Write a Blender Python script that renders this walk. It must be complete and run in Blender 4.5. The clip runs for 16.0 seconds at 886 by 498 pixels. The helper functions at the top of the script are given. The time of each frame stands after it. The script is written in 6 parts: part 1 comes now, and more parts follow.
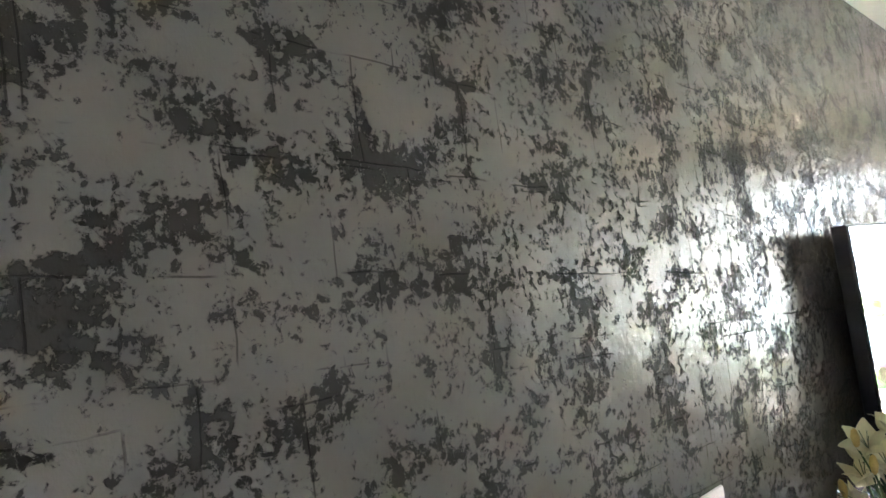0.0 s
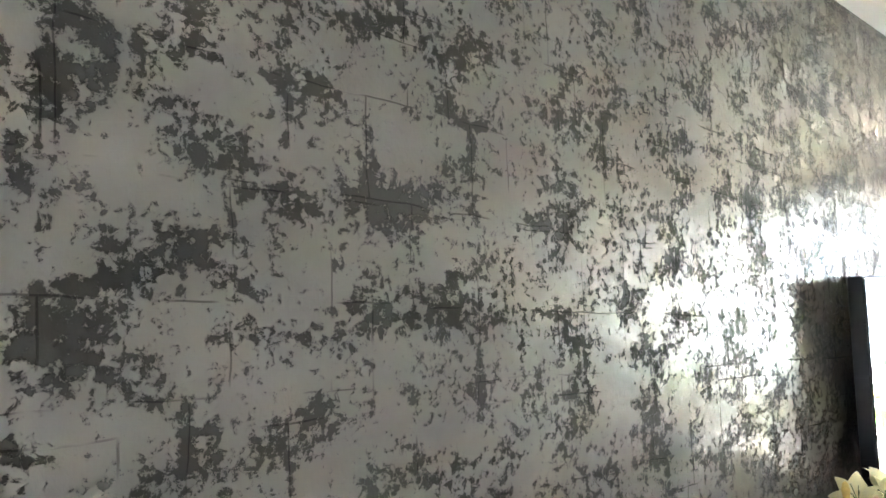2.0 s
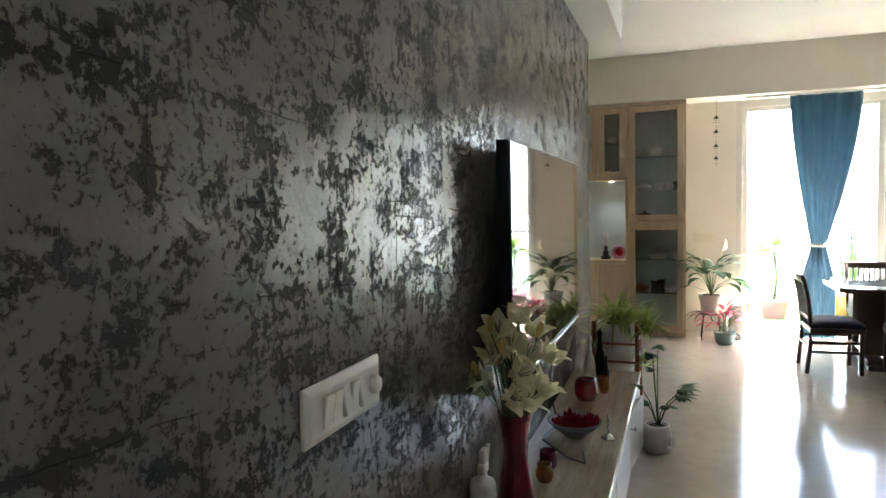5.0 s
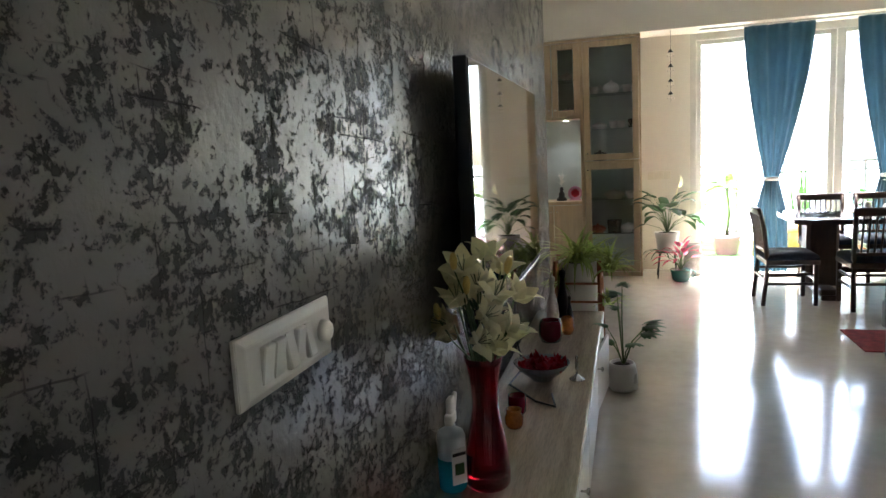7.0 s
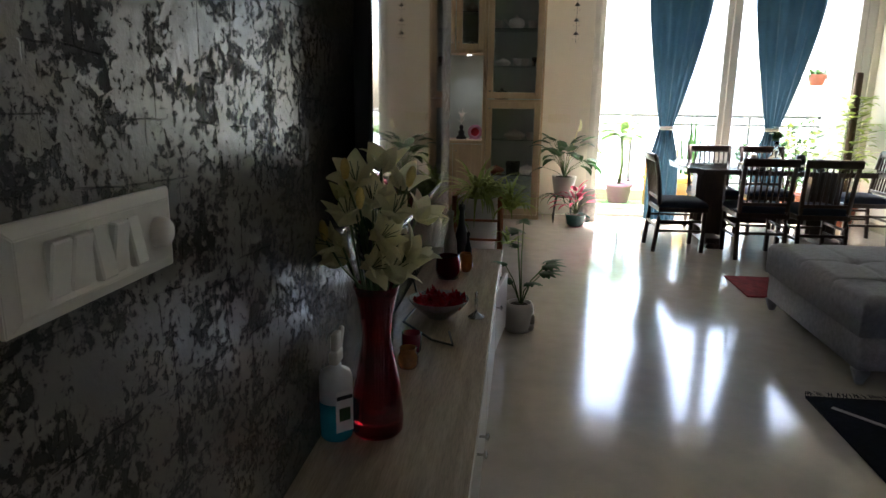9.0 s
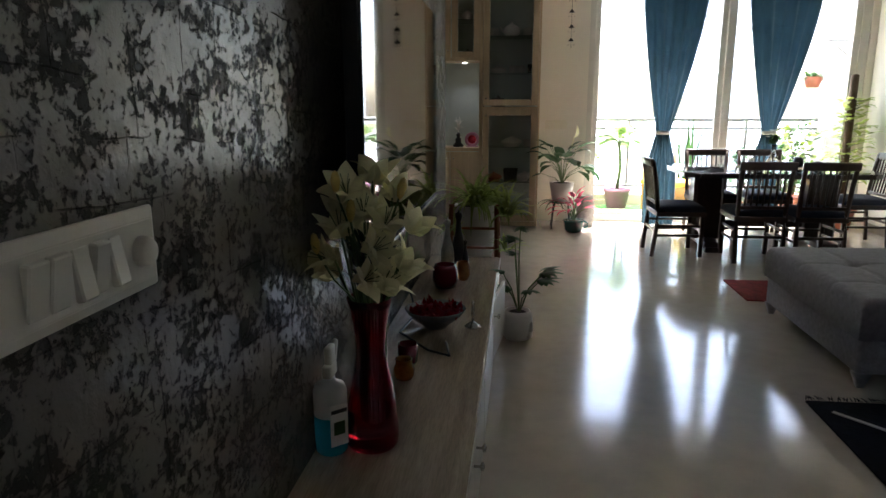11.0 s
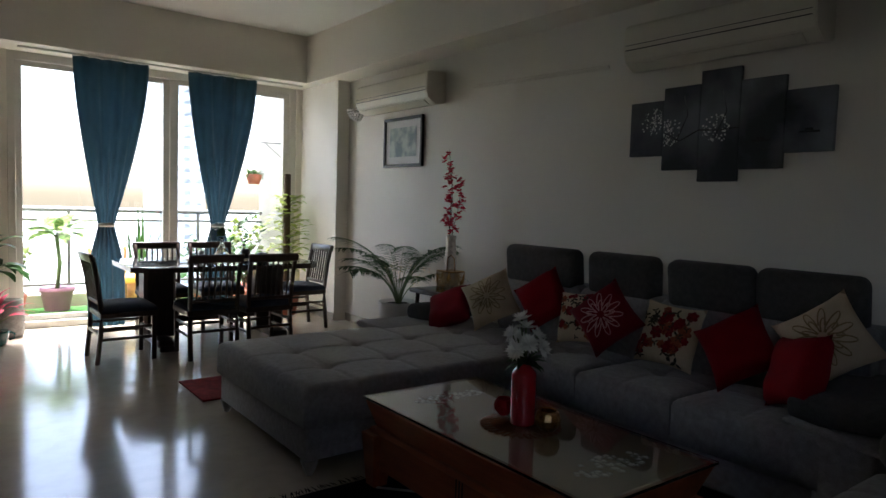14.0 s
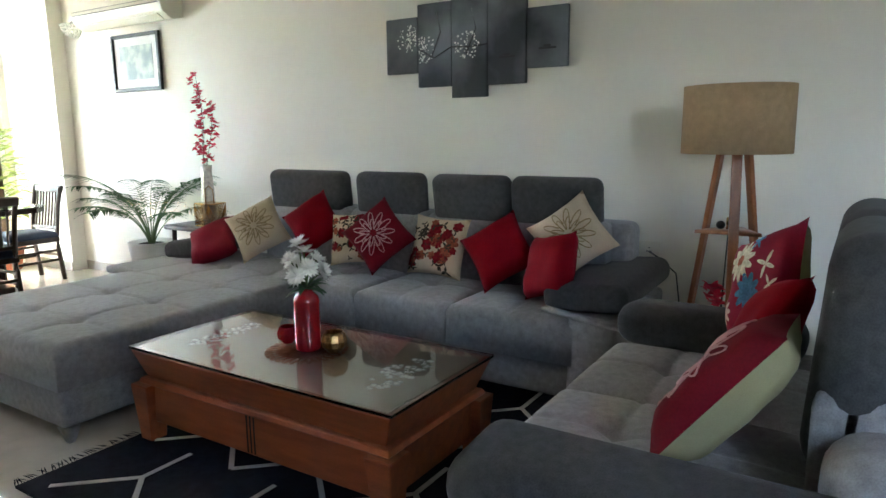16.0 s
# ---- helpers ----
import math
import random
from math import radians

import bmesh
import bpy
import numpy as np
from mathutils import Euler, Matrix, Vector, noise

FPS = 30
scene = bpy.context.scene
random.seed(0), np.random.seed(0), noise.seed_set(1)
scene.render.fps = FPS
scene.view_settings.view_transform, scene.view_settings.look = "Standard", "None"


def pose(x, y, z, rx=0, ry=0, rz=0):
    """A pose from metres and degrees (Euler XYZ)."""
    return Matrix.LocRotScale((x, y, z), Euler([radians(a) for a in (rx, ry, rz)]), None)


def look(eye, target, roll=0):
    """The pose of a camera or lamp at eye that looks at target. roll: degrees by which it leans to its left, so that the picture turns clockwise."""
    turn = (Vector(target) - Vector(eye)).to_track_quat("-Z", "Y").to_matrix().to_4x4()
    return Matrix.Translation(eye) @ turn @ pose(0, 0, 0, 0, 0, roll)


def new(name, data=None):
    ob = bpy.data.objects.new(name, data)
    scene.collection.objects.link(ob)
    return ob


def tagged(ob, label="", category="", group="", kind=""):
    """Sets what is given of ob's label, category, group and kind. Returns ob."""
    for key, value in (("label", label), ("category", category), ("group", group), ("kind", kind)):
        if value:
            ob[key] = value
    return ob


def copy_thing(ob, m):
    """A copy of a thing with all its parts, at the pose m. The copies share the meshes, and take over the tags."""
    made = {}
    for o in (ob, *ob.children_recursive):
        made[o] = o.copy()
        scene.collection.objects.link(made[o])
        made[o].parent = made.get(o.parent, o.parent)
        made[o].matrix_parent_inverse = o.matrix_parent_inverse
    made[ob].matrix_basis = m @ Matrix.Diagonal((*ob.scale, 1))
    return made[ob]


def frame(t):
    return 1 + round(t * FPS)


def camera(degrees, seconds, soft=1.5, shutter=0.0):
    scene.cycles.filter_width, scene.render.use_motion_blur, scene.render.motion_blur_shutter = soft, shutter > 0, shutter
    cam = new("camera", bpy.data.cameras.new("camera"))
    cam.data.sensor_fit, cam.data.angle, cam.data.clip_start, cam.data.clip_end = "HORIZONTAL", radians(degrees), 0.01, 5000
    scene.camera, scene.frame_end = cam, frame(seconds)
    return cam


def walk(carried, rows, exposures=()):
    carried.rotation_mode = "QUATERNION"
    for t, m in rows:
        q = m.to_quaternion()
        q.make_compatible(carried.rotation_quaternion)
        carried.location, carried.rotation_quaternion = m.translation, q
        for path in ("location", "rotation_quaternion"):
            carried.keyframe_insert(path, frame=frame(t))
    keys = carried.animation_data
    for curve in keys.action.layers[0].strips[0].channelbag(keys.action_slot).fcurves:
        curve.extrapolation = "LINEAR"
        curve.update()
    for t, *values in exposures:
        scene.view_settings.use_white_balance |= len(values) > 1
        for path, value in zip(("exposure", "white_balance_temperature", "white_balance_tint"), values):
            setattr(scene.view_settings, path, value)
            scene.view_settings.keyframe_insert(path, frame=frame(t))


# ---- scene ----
cam = camera(67.3, 16.0)
PATH = [
    (0, (0.79, 0.451, 1.748), (-0.649, 1.83, 1.914), -7.6),
    (0.5, (0.808, 0.42, 1.774), (-0.755, 1.655, 1.955), -6.2),
    (1, (0.827, 0.417, 1.806), (-0.808, 1.547, 2.031), -7.5),
    (1.5, (0.85, 0.419, 1.83), (-0.782, 1.548, 2.078), -5.1),
    (2, (0.879, 0.459, 1.819), (-0.629, 1.765, 1.957), -1.9),
    (2.5, (0.854, 0.477, 1.748), (-0.454, 1.989, 1.808), -0.4),
    (3, (0.816, 0.489, 1.69), (-0.385, 2.087, 1.652), -0.3),
    (3.5, (0.78, 0.497, 1.668), (-0.334, 2.157, 1.593), -0.9),
    (4, (0.751, 0.512, 1.633), (-0.183, 2.277, 1.529), -0.7),
    (4.5, (0.737, 0.527, 1.611), (-0.034, 2.369, 1.502), -0.5),
    (7, (0.625, 0.76, 1.51), (0.085, 2.666, 1.234), -3.0),
    (7.5, (0.625, 0.883, 1.48), (0.095, 2.782, 1.146), -1.3),
    (8, (0.625, 0.963, 1.426), (0.146, 2.861, 1.018), 0.6),
    (8.5, (0.606, 0.997, 1.388), (0.235, 2.928, 1.021), -0.6),
    (9, (0.546, 1.058, 1.369), (0.324, 2.996, 0.926), 0.8),
    (11.5, (0.586, 1.075, 1.388), (0.362, 3.02, 0.983), -0.2),
    (12, (0.624, 1.079, 1.419), (0.433, 3.035, 1.048), 0.4),
    (12.5, (0.696, 1.045, 1.443), (0.532, 3.011, 1.115), -1.2),
    (13, (0.746, 1.069, 1.467), (0.934, 3.041, 1.193), -0.4),
    (13.5, (0.758, 1.224, 1.448), (1.483, 3.079, 1.266), 0.3),
    (14, (0.807, 1.388, 1.379), (2.01, 2.981, 1.248), 1.8),
    (14.5, (0.82, 1.449, 1.375), (2.348, 2.726, 1.192), 1.4),
    (15, (0.812, 1.489, 1.37), (2.438, 2.631, 1.14), 1.7),
    (15.5, (0.797, 1.502, 1.353), (2.453, 2.582, 1.052), -0.1),
    (16, (0.801, 1.469, 1.349), (2.466, 2.523, 1.007), -0.6),
]
EXPOSURES = [(0, 6.2, 6350, 17), (0.5, 7.05, 6350, 17), (1, 7.1, 6350, 16), (1.5, 7.3, 6350, 16), (2, 7.05, 6350, 16), (2.5, 6.3, 6350, 16), (3, 6.15, 6350, 16), (3.5, 5.9, 6350, 16), (4, 5.5, 6350, 16), (4.5, 5.0, 6350, 16), (7, 4.55, 6350, 16), (8, 4.25, 6350, 17), (9, 3.65, 6400, 17), (11.5, 3.35, 6400, 17), (12.5, 2.9, 6400, 17), (13, 2.45, 6400, 17), (13.5, 2.1, 6350, 17), (14, 2.6, 6350, 17), (14.5, 4.15, 6400, 15), (15, 4.9, 6250, 10), (16, 5.35, 6250, 10)]
walk(cam, [(t, look(eye, target, roll)) for t, eye, target, roll in PATH], EXPOSURES)

# ---- light ----
world = bpy.data.worlds.new("sky")
scene.world = world
world.use_nodes = True
wn = world.node_tree.nodes
sky = wn.new("ShaderNodeTexSky")
sky.sky_type = "NISHITA"
sky.sun_disc = False
sky.sun_elevation = radians(69)
sky.sun_rotation = radians(17)
sky.air_density, sky.dust_density, sky.ozone_density = 1.0, 3.0, 0.6
wn["Background"].inputs["Strength"].default_value = 0.15
world.node_tree.links.new(sky.outputs["Color"], wn["Background"].inputs["Color"])
sun_data = bpy.data.lights.new("sun", "SUN")
sun_data.energy, sun_data.angle, sun_data.color = 3.0, radians(10), (1.0, 0.96, 0.9)
sun = new("sun", sun_data)
sun.matrix_world = look((5, 16, 44), (0, 0, 0))


# ---- materials ----
def mat(name, base, rough=0.6, metal=0.0, vary=0.12, scale=8.0, bump=0.1, grain=120.0, second=None, edge=(0.45, 0.6),
        coat=0.0, sheen=0.0, trans=0.0, stretch=(1, 1, 1), alpha=1.0, emit=0.0, through_light=0.0, spread=0.0, spec=0.5):
    m = bpy.data.materials.new(name)
    m.use_nodes = True
    n, l = m.node_tree.nodes, m.node_tree.links
    b = n["Principled BSDF"]
    b.inputs["Roughness"].default_value = rough
    b.inputs["Metallic"].default_value = metal
    b.inputs["Specular IOR Level"].default_value = spec
    b.inputs["Coat Weight"].default_value = coat
    b.inputs["Coat Roughness"].default_value = 0.08
    b.inputs["Sheen Weight"].default_value = sheen
    b.inputs["Transmission Weight"].default_value = trans
    b.inputs["Alpha"].default_value = alpha
    if emit:
        b.inputs["Emission Color"].default_value = (*base, 1)
        b.inputs["Emission Strength"].default_value = emit
    co, mp = n.new("ShaderNodeTexCoord"), n.new("ShaderNodeMapping")
    mp.inputs["Scale"].default_value = stretch
    l.new(co.outputs["Object"], mp.inputs["Vector"])
    big, fine = n.new("ShaderNodeTexNoise"), n.new("ShaderNodeTexNoise")
    big.inputs["Scale"].default_value, big.inputs["Detail"].default_value = scale, 5
    fine.inputs["Scale"].default_value, fine.inputs["Detail"].default_value = grain, 3
    for k in (big, fine):
        l.new(mp.outputs["Vector"], k.inputs["Vector"])
    ramp = n.new("ShaderNodeValToRGB")
    e = ramp.color_ramp.elements
    e[0].position, e[1].position = (edge if second else (0.25, 0.75))
    if second:
        e[0].color, e[1].color = (*base, 1), (*second, 1)
    else:
        e[0].color = (*[c * (1 - vary) for c in base], 1)
        e[1].color = (*[min(1, c * (1 + vary)) for c in base], 1)
    l.new(big.outputs["Fac"], ramp.inputs["Fac"])
    mixn = n.new("ShaderNodeMixRGB")
    mixn.blend_type = "MULTIPLY"
    mixn.inputs["Fac"].default_value = min(1, vary * 2.5)
    l.new(ramp.outputs["Color"], mixn.inputs["Color1"])
    g = n.new("ShaderNodeValToRGB")
    g.color_ramp.elements[0].position, g.color_ramp.elements[1].position = 0.3, 0.6
    g.color_ramp.elements[0].color = (0.6, 0.6, 0.6, 1)
    l.new(fine.outputs["Fac"], g.inputs["Fac"])
    l.new(g.outputs["Color"], mixn.inputs["Color2"])
    last = mixn.outputs["Color"]
    if spread:
        info, hsv, rg = n.new("ShaderNodeNewGeometry"), n.new("ShaderNodeHueSaturation"), n.new("ShaderNodeMapRange")
        rg.inputs["To Min"].default_value, rg.inputs["To Max"].default_value = 1 - spread, 1 + spread
        l.new(info.outputs["Random Per Island"], rg.inputs["Value"])
        l.new(rg.outputs["Result"], hsv.inputs["Value"])
        l.new(last, hsv.inputs["Color"])
        last = hsv.outputs["Color"]
    l.new(last, b.inputs["Base Color"])
    if through_light:
        tl, ms = n.new("ShaderNodeBsdfTranslucent"), n.new("ShaderNodeMixShader")
        ms.inputs["Fac"].default_value = through_light
        l.new(last, tl.inputs["Color"])
        l.new(b.outputs[0], ms.inputs[1])
        l.new(tl.outputs[0], ms.inputs[2])
        l.new(ms.outputs[0], n["Material Output"].inputs["Surface"])
    if bump:
        bp = n.new("ShaderNodeBump")
        bp.inputs["Strength"].default_value, bp.inputs["Distance"].default_value = bump, 0.004
        l.new(fine.outputs["Fac"], bp.inputs["Height"])
        l.new(bp.outputs["Normal"], b.inputs["Normal"])
    return m


def plaster_material():
    """Trowelled metallic grey plaster: pale smooth patches over darker rough pits, with faint ruled joints."""
    m = bpy.data.materials.new("textured_plaster")
    m.use_nodes = True
    n, l = m.node_tree.nodes, m.node_tree.links
    b = n["Principled BSDF"]
    co = n.new("ShaderNodeTexCoord")

    def noise_tex(scale, detail, sx, sy, sz, rough=0.6, distort=0.0):
        mp, t = n.new("ShaderNodeMapping"), n.new("ShaderNodeTexNoise")
        mp.inputs["Scale"].default_value = (sx, sy, sz)
        t.inputs["Scale"].default_value, t.inputs["Detail"].default_value = scale, detail
        t.inputs["Roughness"].default_value, t.inputs["Distortion"].default_value = rough, distort
        l.new(co.outputs["Object"], mp.inputs["Vector"])
        l.new(mp.outputs["Vector"], t.inputs["Vector"])
        return t.outputs["Fac"]

    def calc(op, a, c):
        k = n.new("ShaderNodeMath")
        k.operation = op
        for i, v in enumerate((a, c)):
            if isinstance(v, (int, float)):
                k.inputs[i].default_value = v
            else:
                l.new(v, k.inputs[i])
        return k.outputs[0]

    def ramp(value, *stops):
        r = n.new("ShaderNodeValToRGB")
        e = r.color_ramp.elements
        while len(e) < len(stops):
            e.new(0.5)
        for k, (p, c) in zip(e, stops):
            k.position, k.color = p, (c, c, c, 1)
        l.new(value, r.inputs["Fac"])
        return r.outputs["Color"]

    # ruled trowel joints in two directions, each only here and there
    sep, comb = n.new("ShaderNodeSeparateXYZ"), n.new("ShaderNodeCombineXYZ")
    l.new(co.outputs["Object"], sep.inputs[0])
    wob = calc("MULTIPLY", calc("SUBTRACT", noise_tex(4, 3, 1, 1, 1), 0.5), 0.03)
    l.new(calc("ADD", sep.outputs[1], wob), comb.inputs[0])
    l.new(calc("ADD", calc("ADD", sep.outputs[2], wob), calc("MULTIPLY", sep.outputs[1], 0.06)), comb.inputs[1])

    def ruled(width, height, size, smooth, offset):
        br = n.new("ShaderNodeTexBrick")
        br.inputs["Scale"].default_value = 1.0
        br.inputs["Brick Width"].default_value, br.inputs["Row Height"].default_value = width, height
        br.inputs["Mortar Size"].default_value, br.inputs["Mortar Smooth"].default_value = size, smooth
        br.offset, br.squash = offset, 1.0
        l.new(comb.outputs[0], br.inputs["Vector"])
        return br.outputs["Fac"]

    some = ramp(noise_tex(6, 2, 1, 1, 1), (0.5, 0.0), (0.56, 1.0))
    others = ramp(noise_tex(5, 2, 1, 1.3, 0.8), (0.52, 0.0), (0.58, 1.0))
    joint = calc("MAXIMUM", calc("MULTIPLY", ruled(0.23, 0.17, 0.0016, 0.3, 0.37), some),
                 calc("MULTIPLY", ruled(0.155, 0.29, 0.0013, 0.3, 0.61), others))
    worn = calc("MAXIMUM", calc("MULTIPLY", ruled(0.23, 0.17, 0.026, 1.0, 0.37), some),
                calc("MULTIPLY", ruled(0.155, 0.29, 0.018, 1.0, 0.61), others))
    patch = noise_tex(9.0, 4, 1, 0.75, 1.15, 0.6)
    pits = noise_tex(50, 10, 1, 0.9, 1.0, 0.74, 0.3)
    streak = noise_tex(70, 5, 1, 1.5, 0.6, 0.65)
    both = calc("ADD", calc("MULTIPLY", patch, 0.42), calc("MULTIPLY", pits, 0.58))
    both = calc("ADD", both, calc("MULTIPLY", calc("SUBTRACT", streak, 0.5), 0.14))
    both = calc("SUBTRACT", both, calc("MULTIPLY", worn, 0.035))
    high = ramp(both, (0.466, 0.0), (0.475, 1.0))
    fine = noise_tex(190, 3, 1, 1, 1)
    swell = noise_tex(48, 4, 1, 1.1, 0.9, 0.6)
    height = calc("ADD", ramp(both, (0.452, 0.0), (0.48, 1.0)), calc("MULTIPLY", fine, 0.1))
    height = calc("ADD", height, calc("MULTIPLY", swell, 0.42))
    height = calc("SUBTRACT", height, calc("MULTIPLY", joint, 0.6))
    colour = n.new("ShaderNodeMixRGB")
    l.new(high, colour.inputs["Fac"])
    colour.inputs["Color1"].default_value = (0.053, 0.051, 0.042, 1)
    colour.inputs["Color2"].default_value = (0.19, 0.178, 0.15, 1)
    tone = n.new("ShaderNodeMixRGB")
    tone.blend_type, tone.inputs["Fac"].default_value = "MULTIPLY", 1.0
    l.new(colour.outputs[0], tone.inputs["Color1"])
    l.new(ramp(noise_tex(3, 4, 1, 1, 1), (0.3, 0.78), (0.7, 1.0)), tone.inputs["Color2"])
    dark = n.new("ShaderNodeMixRGB")
    dark.blend_type = "MULTIPLY"
    l.new(joint, dark.inputs["Fac"])
    l.new(tone.outputs[0], dark.inputs["Color1"])
    dark.inputs["Color2"].default_value = (0.5, 0.5, 0.5, 1)
    l.new(dark.outputs[0], b.inputs["Base Color"])
    l.new(ramp(high, (0.0, 0.6), (1.0, 0.15)), b.inputs["Roughness"])
    l.new(ramp(high, (0.0, 0.12), (1.0, 0.4)), b.inputs["Specular IOR Level"])
    bp = n.new("ShaderNodeBump")
    bp.inputs["Strength"].default_value, bp.inputs["Distance"].default_value = 0.95, 0.004
    l.new(height, bp.inputs["Height"])
    l.new(bp.outputs["Normal"], b.inputs["Normal"])
    return m


PLASTER = plaster_material()
CREAM = mat("cream_paint", (0.78, 0.74, 0.65), 0.55, vary=0.03, scale=1.5, bump=0.05, grain=200)
WHITE = mat("white_ceiling_paint", (0.78, 0.77, 0.73), 0.7, vary=0.02, scale=2, bump=0.03)
MARBLE = mat("polished_beige_stone", (0.58, 0.515, 0.43), 0.13, vary=0.09, scale=1.4, bump=0.012, grain=9, coat=0.4)
LAMINATE = mat("pale_oak_laminate", (0.56, 0.42, 0.27), 0.38, vary=0.14, scale=5, stretch=(6, 6, 0.5), bump=0.04, grain=60)
UNIT_TOP = mat("striped_ash_laminate", (0.46, 0.37, 0.27), 0.16, vary=0.2, scale=5, stretch=(7, 0.5, 3), bump=0.02, grain=40, coat=0.5)
UNIT_FRONT = mat("cream_gloss_laminate", (0.58, 0.53, 0.44), 0.4, vary=0.06, bump=0.01)
DARKWOOD = mat("dark_walnut_polish", (0.055, 0.03, 0.02), 0.3, vary=0.3, scale=12, stretch=(3, 3, 0.6), bump=0.05, coat=0.3)
REDWOOD = mat("reddish_teak_polish", (0.4, 0.1, 0.034), 0.36, vary=0.25, scale=6, stretch=(5, 0.7, 5), bump=0.04, coat=0.2)
LEGWOOD = mat("honey_teak", (0.33, 0.11, 0.035), 0.4, vary=0.22, scale=10, stretch=(4, 4, 0.5), bump=0.05)
GREY = mat("grey_suede", (0.3, 0.286, 0.274), 0.85, vary=0.2, scale=34, bump=0.3, grain=220, sheen=0.25, spec=0.12)
DARKGREY = mat("charcoal_suede", (0.074, 0.071, 0.066), 0.85, vary=0.22, scale=34, bump=0.3, grain=220, sheen=0.1, spec=0.12)
BLUESEAT = mat("navy_seat_cloth", (0.025, 0.035, 0.06), 0.85, vary=0.15, bump=0.2, grain=300)
CURTAIN = mat("teal_blue_curtain_cloth", (0.055, 0.115, 0.15), 0.85, through_light=0.14, vary=0.12, scale=4, bump=0.15, grain=300, sheen=0.3, spec=0.12)
BLACKGLASS = mat("glossy_black_screen", (0.006, 0.006, 0.007), 0.03, vary=0, bump=0)
BLACK = mat("black_plastic", (0.012, 0.012, 0.014), 0.35, vary=0.05, bump=0.02)
STEEL = mat("brushed_steel", (0.6, 0.6, 0.6), 0.25, 1.0, vary=0.05, bump=0.02)
PLASTIC = mat("ivory_plastic", (0.74, 0.7, 0.58), 0.35, vary=0.03, bump=0.01)
ALUM = mat("cream_window_frame", (0.62, 0.6, 0.54), 0.4, vary=0.04, bump=0.02)
REDGLASS = mat("deep_red_vase_glass", (0.62, 0.01, 0.02), 0.05, vary=0.05, bump=0, trans=0.9, coat=0.5)
WINEGLAZE = mat("dark_wine_glaze", (0.14, 0.004, 0.012), 0.2, vary=0.12, bump=0.05, coat=0.5)
REDCERAMIC = mat("red_glazed_ceramic", (0.42, 0.01, 0.015), 0.2, vary=0.12, bump=0.02, coat=0.6)
PETAL = mat("cream_white_petal", (0.88, 0.84, 0.53), 0.6, vary=0.05, bump=0.03, spread=0.08, through_light=0.4)
BUD = mat("pale_yellow_bud", (0.74, 0.56, 0.16), 0.5, vary=0.15)
YELLOW = mat("yellow_orange_bud", (0.8, 0.42, 0.05), 0.5, vary=0.1)
WHITEPETAL = mat("white_petal", (0.88, 0.88, 0.83), 0.6, vary=0.04, bump=0.05, spread=0.1, through_light=0.35)
REDPETAL = mat("red_blossom_petal", (0.7, 0.03, 0.07), 0.6, vary=0.15, spread=0.3, through_light=0.35)
PINKLEAF = mat("pink_leaf", (0.6, 0.08, 0.15), 0.5, vary=0.2, spread=0.3, through_light=0.35)
LEAF = mat("green_leaf", (0.045, 0.12, 0.028), 0.6, vary=0.2, scale=12, bump=0.05, spread=0.35, through_light=0.35)
DUMBLEAF = mat("cream_marked_leaf", (0.14, 0.27, 0.08), 0.5, vary=0.2, scale=30, bump=0.05, second=(0.5, 0.55, 0.28), edge=(0.45, 0.62), spread=0.2, through_light=0.35)
PALMLEAF = mat("palm_leaf", (0.045, 0.105, 0.035), 0.65, vary=0.2, scale=12, bump=0.05, spread=0.35, through_light=0.15, spec=0.2)
PALELEAF = mat("pale_variegated_leaf", (0.4, 0.5, 0.14), 0.5, vary=0.25, scale=25, bump=0.05, spread=0.3, through_light=0.35)
DARKLEAF = mat("dark_green_leaf", (0.03, 0.085, 0.026), 0.4, vary=0.2, bump=0.05, spread=0.3, through_light=0.35)
STEM = mat("green_stem", (0.1, 0.16, 0.05), 0.5)
BARK = mat("brown_stem", (0.09, 0.055, 0.03), 0.8, vary=0.3, bump=0.3)
WHITEPOT = mat("white_glazed_pot", (0.7, 0.67, 0.62), 0.35, vary=0.06, bump=0.03)
STONEPOT = mat("grey_stone_pot", (0.3, 0.3, 0.28), 0.8, vary=0.3, scale=20, bump=0.3)
TEALPOT = mat("teal_glazed_pot", (0.02, 0.12, 0.11), 0.25, vary=0.15, coat=0.5)
TERRACOTTA = mat("terracotta", (0.45, 0.13, 0.07), 0.7, vary=0.2, bump=0.1)
PINKPOT = mat("pink_plastic_pot", (0.5, 0.22, 0.33), 0.5, vary=0.15)
SOIL = mat("dark_soil", (0.03, 0.02, 0.014), 0.95, vary=0.4, scale=40, bump=0.6)
GOLD = mat("hammered_gold_metal", (0.7, 0.45, 0.18), 0.25, 1.0, vary=0.2, scale=40, bump=0.3, grain=60)
COPPER = mat("brown_copper_wire", (0.3, 0.13, 0.075), 0.4, 1.0, vary=0.2, scale=30, bump=0.1)
BRONZE = mat("gold_brown_mosaic", (0.42, 0.24, 0.1), 0.32, 1.0, vary=0.5, scale=60, bump=0.4, grain=80)
BULB = mat("warm_fairy_bulb", (1.0, 0.75, 0.4), 0.4, vary=0, bump=0, emit=0.5)
SILVER = mat("hammered_silver_metal", (0.62, 0.58, 0.52), 0.28, 1.0, vary=0.2, scale=40, bump=0.4, grain=45)
BURLAP = mat("tan_jute_shade", (0.42, 0.28, 0.15), 0.9, vary=0.12, scale=30, bump=0.4, grain=260)
GLASS = mat("clear_glass", (0.92, 0.97, 0.95), 0.02, vary=0, bump=0, trans=1.0)
TABLEGLASS = mat("greenish_table_glass", (0.92, 0.97, 0.95), 0.02, vary=0, bump=0, trans=1.0)
